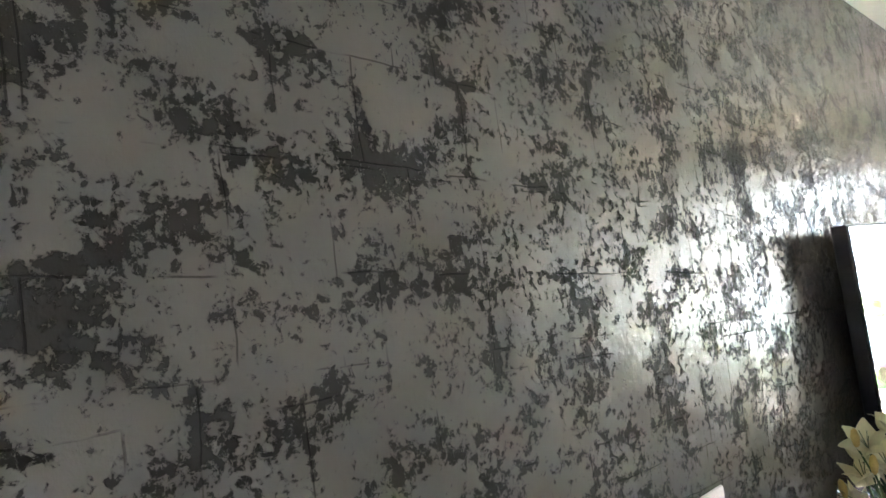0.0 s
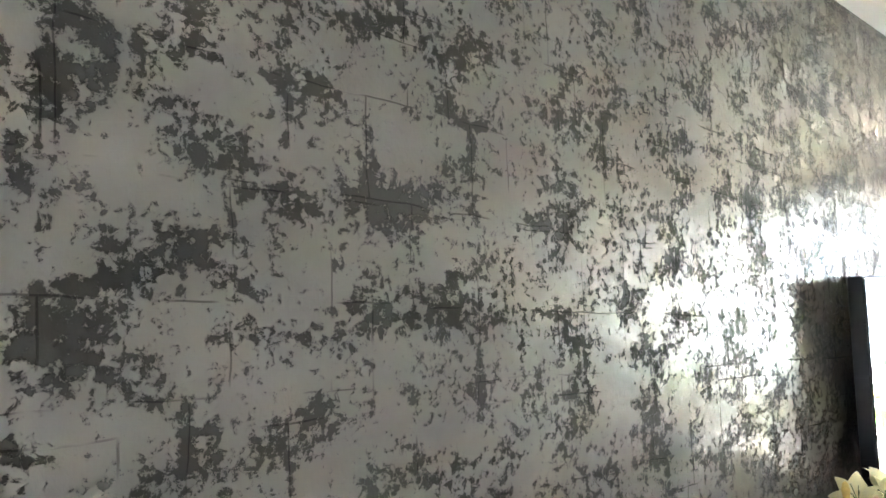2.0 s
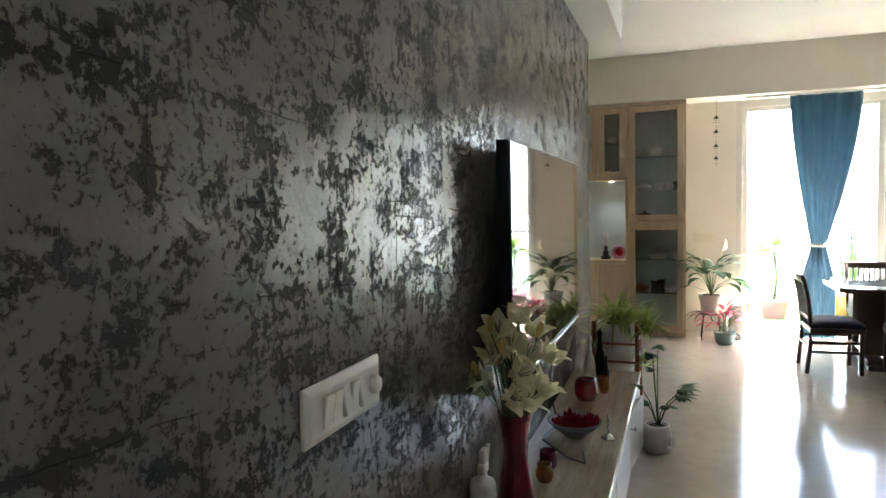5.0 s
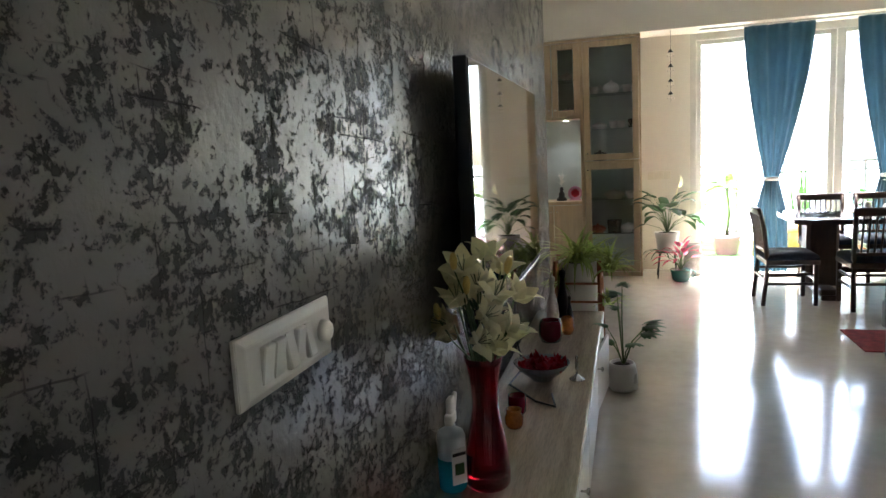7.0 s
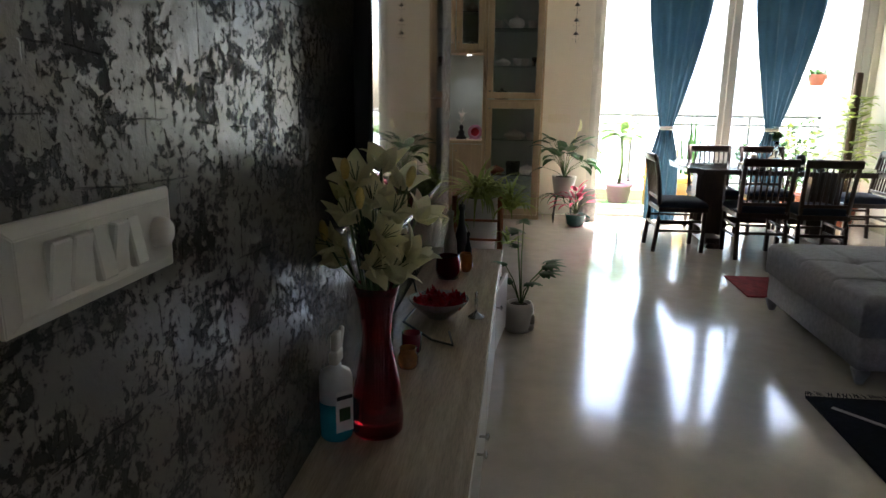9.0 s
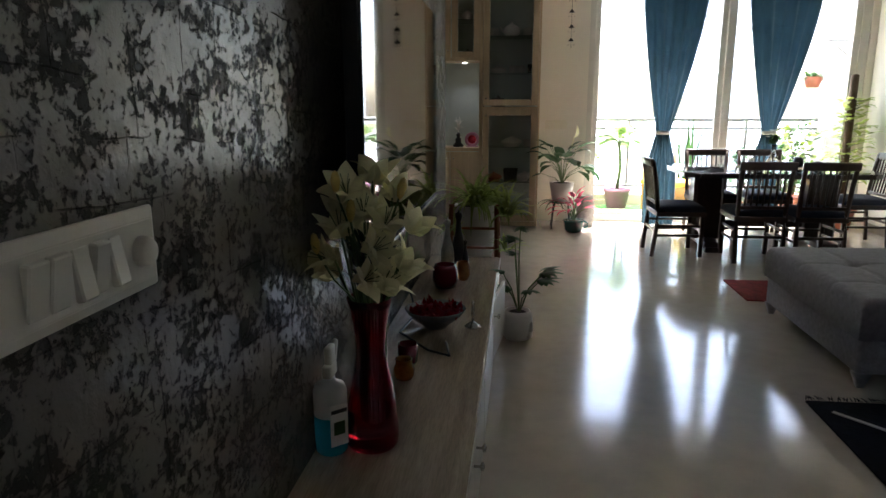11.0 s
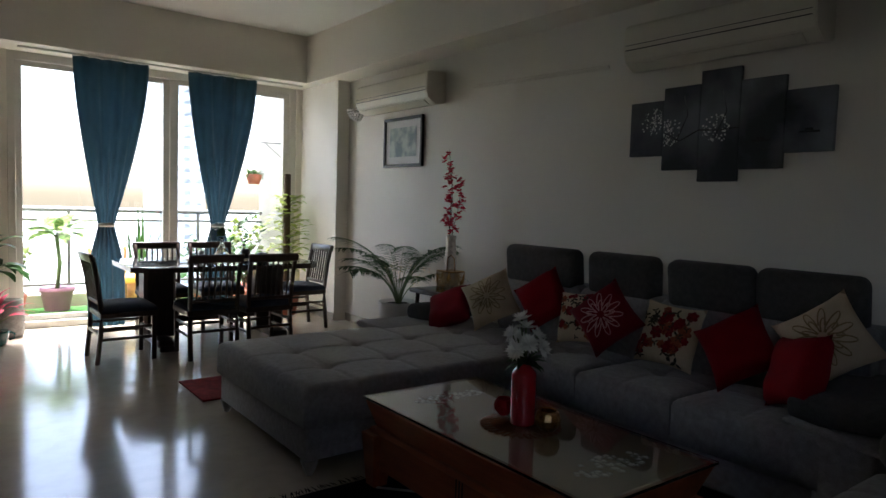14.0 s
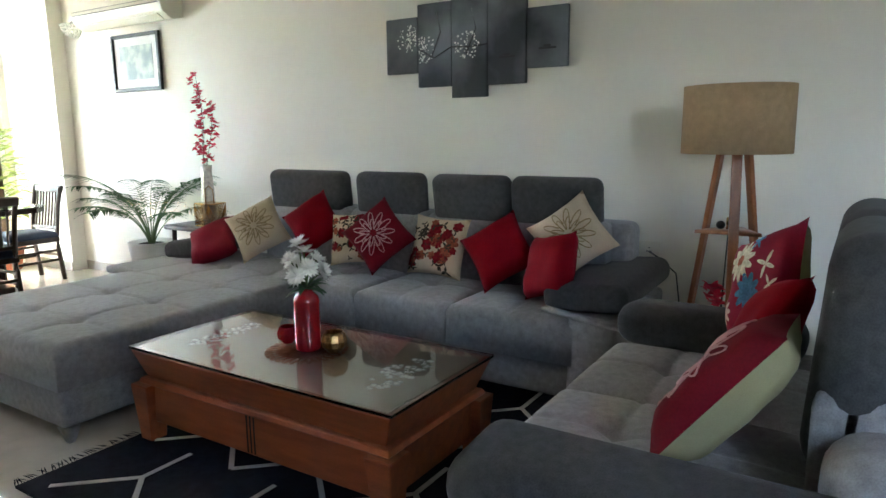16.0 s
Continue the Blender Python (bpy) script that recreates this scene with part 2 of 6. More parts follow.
PANE = mat("cabinet_glass", (0.94, 0.97, 0.95), 0.04, vary=0, bump=0, trans=1.0)
CUTGLASS = mat("cut_glass", (0.82, 0.82, 0.8), 0.12, vary=0.1, scale=50, bump=0.3, grain=70, trans=0.7)
NAVY = mat("navy_black_rug_wool", (0.012, 0.014, 0.022), 0.95, vary=0.3, scale=30, bump=0.6, grain=350, spec=0.12)
OFFWHITE = mat("off_white_wool", (0.5, 0.48, 0.44), 0.95, vary=0.1, bump=0.5, grain=350)
REDRUG = mat("red_rug_wool", (0.25, 0.02, 0.025), 0.95, vary=0.4, scale=20, bump=0.5)
CRIMSON = mat("crimson_satin", (0.23, 0.002, 0.009), 0.8, vary=0.1, bump=0.08, spec=0.12)
WINE = mat("wine_satin", (0.19, 0.007, 0.016), 0.75, vary=0.12, bump=0.06, spec=0.12)
BEIGECLOTH = mat("cream_printed_cloth", (0.62, 0.49, 0.33), 0.8, vary=0.1, bump=0.15, grain=300, spec=0.12)
OLIVECLOTH = mat("pale_olive_cloth", (0.38, 0.34, 0.18), 0.8, vary=0.08, bump=0.1, grain=300, spec=0.12)
ARTGREY = mat("grey_misty_canvas", (0.06, 0.066, 0.072), 0.75, vary=0.2, scale=2.2, bump=0.1, grain=350, second=(0.27, 0.29, 0.31), edge=(0.4, 0.75), spec=0.12)
PAPER = mat("white_paper_mount", (0.75, 0.75, 0.72), 0.6, vary=0.03, bump=0, coat=0.6)
PRINT = mat("blue_green_print", (0.3, 0.38, 0.4), 0.7, vary=0.2, scale=9, bump=0, second=(0.62, 0.7, 0.62), edge=(0.4, 0.6))
GRASS = mat("artificial_grass", (0.05, 0.2, 0.03), 0.9, vary=0.3, scale=30, bump=0.8, grain=300)
CONCRETE = mat("pale_render", (0.6, 0.55, 0.46), 0.85, vary=0.08, scale=3, bump=0.15)
TOWERWALL = mat("tower_render", (0.85, 0.85, 0.84), 0.85, vary=0.08, scale=0.3, bump=0.1)
TOWERGLASS = mat("tower_window", (0.73, 0.75, 0.76), 0.5, vary=0.1, bump=0)
# Distance haze is painted into this pale land colour.
LAND = mat("haze_painted_land", (0.6, 0.62, 0.6), 0.95, vary=0.4, scale=0.05, bump=0)
ORANGE = mat("orange_cane", (0.55, 0.25, 0.08), 0.6, vary=0.2, bump=0.2)
BLUELIQUID = mat("blue_liquid", (0.02, 0.5, 0.7), 0.1, vary=0.02, bump=0, trans=0.4)
MILKY = mat("milky_bottle_plastic", (0.66, 0.68, 0.68), 0.3, vary=0.02, bump=0, trans=0.2)
AMBER = mat("amber_glass", (0.6, 0.2, 0.04), 0.12, vary=0.2, scale=40, bump=0.3, trans=0.5)
CABLE = mat("black_cable", (0.012, 0.012, 0.012), 0.5, vary=0, bump=0)
CRYSTAL = mat("crystal_beads", (0.8, 0.78, 0.72), 0.12, vary=0.1, bump=0.1, coat=0.5)
SKIRT = mat("stone_skirting", (0.45, 0.4, 0.33), 0.25, vary=0.1, bump=0.02)
# Near-black colour that paints the shade of gaps not cut into the mesh.
SHADOWGAP = mat("painted_gap_shade", (0.02, 0.02, 0.02), 0.8, vary=0.1)
LAMPGLOW = mat("spot_lens", (1.0, 0.95, 0.88), 0.4, vary=0, bump=0, emit=3.0)
MINTBACK = mat("frosted_mint_back", (0.5, 0.58, 0.53), 0.4, vary=0.03, bump=0)


# ---- mesh builders ----
def finish(bm, smooth=None):
    bmesh.ops.recalc_face_normals(bm, faces=bm.faces[:])
    if smooth is not None:
        for f in bm.faces:
            f.smooth = smooth
    return bm


def box(sx, sy, sz, at=(0, 0, 0), bevel=0.004, seg=1, turn=None):
    """A box on its base centre at 'at'."""
    bm = bmesh.new()
    bmesh.ops.create_cube(bm, size=1)
    for v in bm.verts:
        v.co = Vector((v.co.x * sx, v.co.y * sy, (v.co.z + 0.5) * sz))
    if bevel:
        bmesh.ops.bevel(bm, geom=bm.edges[:], offset=min(bevel, 0.45 * min(sx, sy, sz)), segments=seg, affect="EDGES", profile=0.5)
    if turn:
        bmesh.ops.transform(bm, matrix=turn, verts=bm.verts[:])
    bmesh.ops.translate(bm, vec=at, verts=bm.verts[:])
    return finish(bm, seg > 1)


def span(x0, x1, y0, y1, z0, z1, bevel=0.003, seg=1):
    return box(x1 - x0, y1 - y0, z1 - z0, ((x0 + x1) / 2, (y0 + y1) / 2, z0), bevel, seg)


def lathe(profile, seg=24, at=(0, 0, 0), wob=0.0):
    """A turned shape from (radius, height) pairs."""
    bm = bmesh.new()
    rings = []
    for r, z in profile:
        if r < 1e-4:
            rings.append([bm.verts.new((at[0], at[1], at[2] + z))])
        else:
            rings.append([bm.verts.new((at[0] + r * (1 + wob * math.sin(5 * k)) * math.cos(2 * math.pi * k / seg),
                                        at[1] + r * math.sin(2 * math.pi * k / seg), at[2] + z)) for k in range(seg)])
    for a, c in zip(rings, rings[1:]):
        for k in range(seg):
            j = (k + 1) % seg
            if len(a) == 1 and len(c) > 1:
                bm.faces.new((a[0], c[j], c[k]))
            elif len(c) == 1 and len(a) > 1:
                bm.faces.new((a[k], a[j], c[0]))
            elif len(a) > 1:
                bm.faces.new((a[k], a[j], c[j], c[k]))
    for r in (rings[0], rings[-1]):
        if len(r) > 2:
            bm.faces.new(r)
    return finish(bm, True)


def tube(points, radius, seg=8, bm=None, taper=1.0):
    """A round bar along points."""
    bm = bm or bmesh.new()
    pts = [Vector(p) for p in points]
    rings = []
    for i, p in enumerate(pts):
        d = (pts[min(i + 1, len(pts) - 1)] - pts[max(i - 1, 0)]).normalized()
        q = d.to_track_quat("Z", "Y")
        r = radius * (1 + (taper - 1) * i / max(1, len(pts) - 1))
        rings.append([bm.verts.new(p + q @ Vector((r * math.cos(2 * math.pi * k / seg), r * math.sin(2 * math.pi * k / seg), 0))) for k in range(seg)])
    for a, c in zip(rings, rings[1:]):
        for k in range(seg):
            f = bm.faces.new((a[k], a[(k + 1) % seg], c[(k + 1) % seg], c[k]))
            f.smooth = True
    bm.faces.new(rings[0][::-1])
    bm.faces.new(rings[-1])
    return bm


def bar(a, c, w, d=None):
    """A square bar from a to c."""
    a, c = Vector(a), Vector(c)
    v = c - a
    m = Matrix.Translation(a) @ v.to_track_quat("Z", "Y").to_matrix().to_4x4()
    return moved(box(w, d or w, v.length, (0, 0, 0), min(0.005, w / 5)), m)


def moved(bm, m):
    bmesh.ops.transform(bm, matrix=m, verts=bm.verts[:])
    return bm


def merge(*bms):
    out = bmesh.new()
    for k in bms:
        me = bpy.data.meshes.new("scratch")
        k.to_mesh(me)
        k.free()
        out.from_mesh(me)
        bpy.data.meshes.remove(me)
    return out


def blade(bm, base, yaw, rise, length, width, droop, seg=6, fold=0.25, shape=0.5, twist=0.0):
    """One leaf or petal: a folded strip that starts at 'base', climbs at 'rise' degrees and bends down by 'droop' degrees."""
    p, a = Vector(base), radians(rise)
    side0 = Vector((-math.sin(radians(yaw)), math.cos(radians(yaw)), 0))
    rows = []
    for i in range(seg + 1):
        t = i / seg
        d = Vector((math.cos(radians(yaw)) * math.cos(a), math.sin(radians(yaw)) * math.cos(a), math.sin(a)))
        up = d.cross(side0) * -1
        side = (side0 * math.cos(twist * t) + up * math.sin(twist * t))
        w = width * 0.5 * (math.sin(math.pi * min(1, max(0.02, t ** shape * 0.97 + 0.02))) ** 0.8 + 0.02)
        rows.append((bm.verts.new(p + side * w + up * w * fold), bm.verts.new(p), bm.verts.new(p - side * w + up * w * fold)))
        p = p + d * (length / seg)
        a -= radians(droop) / seg
    for r, s in zip(rows, rows[1:]):
        for j in (0, 1):
            f = bm.faces.new((r[j], r[j + 1], s[j + 1], s[j]))
            f.smooth = True
    return p


def pillow(w, h, t, n=14):
    """A soft cushion in the x z plane, stood on its lower edge."""
    bm = bmesh.new()
    sheets = []
    for s in (1, -1):
        g = []
        for i in range(n + 1):
            row = []
            for j in range(n + 1):
                u, v = 2 * i / n - 1, 2 * j / n - 1
                pin = 1 - 0.1 * (1 - u * u) * abs(v) ** 3
                pin2 = 1 - 0.1 * (1 - v * v) * abs(u) ** 3
                d = t * 0.5 * max(0, (1 - u ** 4) * (1 - v ** 4)) ** 0.55
                d *= 1 + 0.06 * math.sin(5 * u + 3 * v) + 0.05 * math.sin(7 * v - 2 * u)
                row.append((u * w / 2 * pin2, s * d, v * h / 2 * pin + h / 2))
            g.append(row)
        sheets.append(g)
    vs = [[[bm.verts.new(c) for c in row] for row in g] for g in sheets]
    for g in vs:
        for i in range(n):
            for j in range(n):
                bm.faces.new((g[i][j], g[i + 1][j], g[i + 1][j + 1], g[i][j + 1]))
    bmesh.ops.remove_doubles(bm, verts=bm.verts[:], dist=0.0005)
    return finish(bm, True)


def puff(sx, sy, sz, r=0.05, crown=0.02, buttons=(), seams_x=(), seams_y=(), nx=28, ny=28, deep=0.018):
    """An upholstered block with a rounded, crowned top, sunk buttons and stitched seams; origin at its base corner."""
    bm = bmesh.new()

    def height(x, y):
        h = crown * (1 - (2 * x / sx - 1) ** 4) * (1 - (2 * y / sy - 1) ** 4)
        for bx, by in buttons:
            h -= deep * math.exp(-((x - bx) ** 2 + (y - by) ** 2) / 0.0022)
            h -= 0.35 * deep * math.exp(-((x - bx) ** 2 + (y - by) ** 2) / 0.012)
        for s in seams_x:
            h -= 0.32 * deep * math.exp(-((x - s) ** 2) / 0.00016)
        for s in seams_y:
            h -= 0.32 * deep * math.exp(-((y - s) ** 2) / 0.00016)
        return sz + h - crown

    def axis(length, n):
        ease = [0, 0.12 * r, 0.4 * r, r]
        mid = [r + (length - 2 * r) * i / n for i in range(1, n)]
        return ease + mid + [length - e for e in reversed(ease)]

    xs, ys = axis(sx, nx), axis(sy, ny)

    def drop(d, length):
        e = min(d, length - d)
        return 0 if e >= r else r - math.sqrt(max(0, r * r - (r - e) ** 2))

    top = [[bm.verts.new((x, y, max(0.01, height(x, y) - min(r, math.hypot(drop(x, sx), drop(y, sy)))))) for y in ys] for x in xs]
    for i in range(len(xs) - 1):
        for j in range(len(ys) - 1):
            bm.faces.new((top[i][j], top[i + 1][j], top[i + 1][j + 1], top[i][j + 1]))
    rim = [top[i][0] for i in range(len(xs))] + [top[-1][j] for j in range(1, len(ys))] + \
          [top[i][-1] for i in range(len(xs) - 2, -1, -1)] + [top[0][j] for j in range(len(ys) - 2, 0, -1)]
    foot = [bm.verts.new((v.co.x, v.co.y, 0)) for v in rim]
    for k in range(len(rim)):
        j = (k + 1) % len(rim)
        bm.faces.new((rim[k], foot[k], foot[j], rim[j]))
    bm.faces.new(foot)
    return finish(bm, True)


def disc_bead(r, at, n=8, squash=1.0):
    bm = bmesh.new()
    bmesh.ops.create_icosphere(bm, subdivisions=1 if n < 10 else 2, radius=r)
    for v in bm.verts:
        v.co.z *= squash
    bmesh.ops.translate(bm, vec=at, verts=bm.verts[:])
    return finish(bm, True)


def part(name, bm, material, parent=None, label=""):
    me = bpy.data.meshes.new(name)
    bm.to_mesh(me)
    bm.free()
    me.materials.append(material)
    ob = new(name, me)
    if parent is not None:
        ob.parent = parent
    if material in (GLASS, TABLEGLASS, PANE):
        ob.visible_shadow = False
    if label:
        tagged(ob, label)
    return ob


def thing(name, at=(0, 0, 0), rz=0.0, label="", category="", group=""):
    ob = new(name)
    ob.empty_display_size = 0.1
    ob.matrix_world = pose(*at, 0, 0, rz)
    return tagged(ob, label, category, group)


def setting(name, bm, material, label="", category=""):
    return tagged(part(name, bm, material), label, category, kind="structure")


# ---- the rooms ----
X_SOFA, Y_CAB, Y_WIN, H_BEAM, H_CEIL, Y_BACK, Y_END = 4.585, 8.74, 9.2, 2.76, 3.3, -4.2, 6.16
setting("floor", span(-0.16, 4.8, Y_BACK - 0.2, 9.36, -0.15, 0.0, 0), MARBLE, "polished beige stone floor with blurred window reflections", "floor")
setting("floor_passage", span(-2.6, -0.16, 4.6, 9.36, -0.15, 0.0, 0), MARBLE, "polished beige stone passage floor", "floor")
setting("ceiling_passage", span(-2.6, -0.16, 4.6, 9.36, H_CEIL, H_CEIL + 0.15, 0), WHITE, "plain white painted ceiling", "ceiling")
setting("ceiling", span(-0.16, 4.8, Y_BACK - 0.2, 9.36, H_CEIL, H_CEIL + 0.15, 0), WHITE, "plain white painted ceiling", "ceiling")
setting("wall_tv", span(-0.16, 0.0, -0.1, Y_END, 0.0, H_CEIL, 0.002), PLASTER, "grey textured metallic plaster feature wall with pale patches", "wall")
# Unseen opening and side window, added to bring sky light to the seating.
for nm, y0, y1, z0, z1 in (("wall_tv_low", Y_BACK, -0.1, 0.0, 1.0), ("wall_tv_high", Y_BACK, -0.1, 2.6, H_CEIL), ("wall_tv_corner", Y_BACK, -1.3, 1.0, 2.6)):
    setting(nm, span(-0.16, 0.0, y0, y1, z0, z1, 0), CREAM, "cream wall round the added side window", "wall")
added_window = tagged(new("unseen_window_1"), "cream-framed unseen window added to light the seating", "window", kind="structure")
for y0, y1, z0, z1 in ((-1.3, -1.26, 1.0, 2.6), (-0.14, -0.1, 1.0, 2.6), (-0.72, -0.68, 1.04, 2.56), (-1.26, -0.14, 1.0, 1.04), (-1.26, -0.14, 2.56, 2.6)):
    part("window_frame", span(-0.12, -0.06, y0, y1, z0, z1), ALUM, added_window)
setting("wall_sofa", span(X_SOFA, X_SOFA + 0.2, Y_BACK, 9.36, 0.0, H_CEIL, 0), CREAM, "plain cream painted wall behind the sofa", "wall")
setting("wall_pier", span(4.43, X_SOFA - 0.003, 8.25, Y_WIN - 0.003, 0.0, H_BEAM, 0.004), CREAM, "cream wall pier beside the balcony door", "wall")
setting("beam_tv", span(0.0, 0.26, Y_BACK, Y_END, 2.9, H_CEIL - 0.003, 0.003), WHITE, "white ceiling beam along the textured wall", "beam")
setting("beam_window", span(-0.6, 4.27, Y_CAB, 9.36, H_BEAM, H_CEIL, 0.003), CREAM, "cream ceiling beam over the balcony door", "beam")
setting("beam_sofa", span(4.27, X_SOFA, Y_BACK, 9.36, H_BEAM, H_CEIL - 0.002, 0.003), CREAM, "cream ceiling beam along the sofa wall", "beam")
setting("wall_window_side", span(0.77, 1.33, Y_WIN, 9.36, 0.0, H_BEAM, 0), CREAM, "cream wall between cabinet and balcony door", "wall")
setting("wall_window_end", span(4.36, X_SOFA, Y_WIN, 9.36, 0.0, H_BEAM, 0), CREAM, "cream wall at the end of the balcony door", "wall")
setting("wall_cabinet_back", span(-2.6, 0.77, Y_WIN, 9.36, 0.0, H_BEAM, 0), CREAM, "cream wall behind the crockery cabinet", "wall")
setting("wall_north_west", span(-2.6, -0.6, Y_CAB, 9.2, 0.0, H_CEIL, 0), CREAM, "cream passage wall", "wall")
setting("wall_west", span(-2.8, -2.6, 4.8, 9.36, 0.0, H_CEIL, 0), CREAM, "cream passage wall", "wall")
setting("wall_passage", span(-2.6, -0.16, 4.6, 4.8, 0.0, H_CEIL, 0), CREAM, "cream passage wall", "wall")
setting("wall_back", span(-0.16, 4.8, Y_BACK - 0.2, Y_BACK, 0.0, H_CEIL, 0), CREAM, "cream wall at the back of the room", "wall")
setting("baseboard_sofa", span(X_SOFA - 0.012, X_SOFA, Y_BACK, 8.245, 0.0, 0.09, 0.003), SKIRT, "beige stone skirting", "skirting")
setting("baseboard_pier", span(4.418, 4.43, 8.25, 9.19, 0.0, 0.09, 0.003), SKIRT, "beige stone skirting", "skirting")

# balcony door: frame, mullions, tracks and glass
door = tagged(new("door_1"), "wide cream-framed sliding glass balcony door", "balcony door", kind="structure")
for nm, b in (("frame_jamb", span(1.33, 1.40, 9.22, 9.34, 0.0, H_BEAM)), ("frame_jamb", span(4.27, 4.36, 9.22, 9.34, 0.0, H_BEAM)),
              ("frame_head", span(1.40, 4.27, 9.22, 9.34, 2.68, H_BEAM)), ("sill_track", span(1.40, 4.27, 9.20, 9.36, 0.0, 0.07))):
    part(nm, b, ALUM, door)
for x0, x1, yy in ((1.40, 1.46, 9.29), (2.80, 2.88, 9.29), (2.86, 2.95, 9.25), (4.20, 4.27, 9.25)):
    part("sash_stile", span(x0, x1, yy - 0.018, yy + 0.018, 0.071, 2.68), ALUM, door)
for x0, x1, yy in ((1.46, 2.80, 9.29), (2.95, 4.20, 9.25)):
    part("sash_rail", span(x0, x1, yy - 0.017, yy + 0.017, 0.071, 0.13), ALUM, door)
    part("sash_rail", span(x0, x1, yy - 0.017, yy + 0.017, 2.63, 2.68), ALUM, door)
    pane = part("pane", span(x0, x1, yy - 0.003, yy + 0.003, 0.13, 2.63, 0), GLASS, door)
    pane.visible_shadow = False

# balcony
setting("balcony_floor", span(0.2, 5.2, 9.36, 10.75, -0.15, -0.02, 0), CONCRETE, "pale balcony slab", "balcony")
setting("balcony_grass", span(0.9, 4.4, 9.40, 10.5, -0.02, 0.012, 0.002), GRASS, "green artificial grass mat on the balcony", "grass mat")
setting("balcony_kerb", span(0.2, 5.2, 10.55, 10.75, -0.02, 0.16, 0.006), CONCRETE, "low pale balcony kerb", "kerb")
setting("balcony_side_wall", span(4.5, 4.7, 9.36, 10.75, -0.02, 3.0, 0), CONCRETE, "pale rendered balcony side wall", "wall")
setting("balcony_west_wall", span(0.0, 0.2, 9.36, 10.75, -0.02, 3.0, 0), CONCRETE, "pale rendered balcony side wall", "wall")
setting("outer_wall", span(-2.8, 0.2, 9.36, 9.5, -3.0, 3.6, 0), CONCRETE, "pale outer wall", "wall")
rail = thing("balcony_railing", (0, 10.65, 0), 0, "grey painted metal balcony railing with round bars", "railing")
RAILGREY = mat("grey_painted_steel", (0.2, 0.2, 0.19), 0.45, vary=0.08)
for z, r in ((1.18, 0.024), (1.06, 0.018), (0.27, 0.018)):
    part("rail", tube([(0.2, 0, z), (2.4, 0, z), (4.5, 0, z)], r, 10), RAILGREY, rail)
for x in (0.5, 2.05, 3.6):
    part("post", bar((x, 0, 0.16), (x, 0, 1.17), 0.035), RAILGREY, rail)

# ---- tv wall ----
tv = thing("television", (0.0, 2.945, 0.915), 0, "large wall-mounted flat television, screen off and reflecting the window", "television")
part("cabinet", span(0.07, 0.118, 0.0, 1.67, 0.0, 0.92, 0.004), BLACK, tv)
part("screen", span(0.1185, 0.1235, 0.008, 1.662, 0.014, 0.912, 0), BLACKGLASS, tv, "glossy black screen")
part("lower_trim", span(0.1, 0.13, 0.0, 1.67, -0.014, -0.001, 0.002), STEEL, tv, "silver lower trim")
part("wall_bracket", span(0.0, 0.07, 0.35, 1.05, 0.2, 0.65, 0.004), BLACK, tv)

plate = thing("switch_plate", (0.0, 1.668, 1.109), 0, "ivory switch plate with wide rockers and a fan dial", "switch plate")


def chamfered(sy, sz, depth, rim):
    """A wall plate in the y z plane with sloping edges."""
    bm = bmesh.new()
    rings = [[bm.verts.new((x, q if a else k, w if c else v)) for a, c in ((0, 0), (1, 0), (1, 1), (0, 1))]
             for x, k, q, v, w in ((0.001, 0, sy, 0, sz), (depth * 0.55, 0, sy, 0, sz), (depth, rim, sy - rim, rim, sz - rim))]
    for a, c in zip(rings, rings[1:]):
        for k in range(4):
            bm.faces.new((a[k], a[(k + 1) % 4], c[(k + 1) % 4], c[k]))
    bm.faces.new(rings[0])
    bm.faces.new(rings[-1])
    bmesh.ops.bevel(bm, geom=bm.edges[:], offset=0.0015, segments=2, affect="EDGES")
    return finish(bm)


part("plate", chamfered(0.35, 0.123, 0.018, 0.017), PLASTIC, plate)
for y0, y1, tip in ((0.06, 0.098, 9), (0.099, 0.137, 9), (0.146, 0.18, -9), (0.181, 0.215, 9), (0.222, 0.252, -10)):
    part("rocker", moved(box(0.014, y1 - y0 - 0.0015, 0.07, (0, 0, -0.035), 0.0025), pose(0.018, (y0 + y1) / 2, 0.0615, 0, tip, 0)), PLASTIC, plate)
part("dial", moved(lathe([(0.0, 0), (0.023, 0), (0.022, 0.012), (0.018, 0.017), (0, 0.018)], 24), pose(0.018, 0.298, 0.0615, 0, 90, 0)), PLASTIC, plate)

unit = thing("media_unit", (0.0, 1.7, 0.0), 0, "long low media unit with a striped glossy wood top", "media unit")
part("worktop", span(0.003, 0.45, 0.0, 3.57, 0.39, 0.42, 0.004), UNIT_TOP, unit, "striped ash laminate top")
part("edge_strip", span(0.4505, 0.455, 0.0, 3.57, 0.392, 0.418, 0.001), UNIT_FRONT, unit, "pale edge strip")
part("back_panel", span(0.003, 0.02, 0.0, 3.57, 0.06, 0.39, 0), UNIT_FRONT, unit)
part("base", span(0.02, 0.42, 0.02, 3.55, 0.0, 0.06, 0.002), UNIT_FRONT, unit)
for y in (0.0, 0.89, 1.78, 2.67, 3.55):
    part("divider", span(0.02, 0.43, y, y + 0.02, 0.06, 0.39, 0.002), UNIT_FRONT, unit)
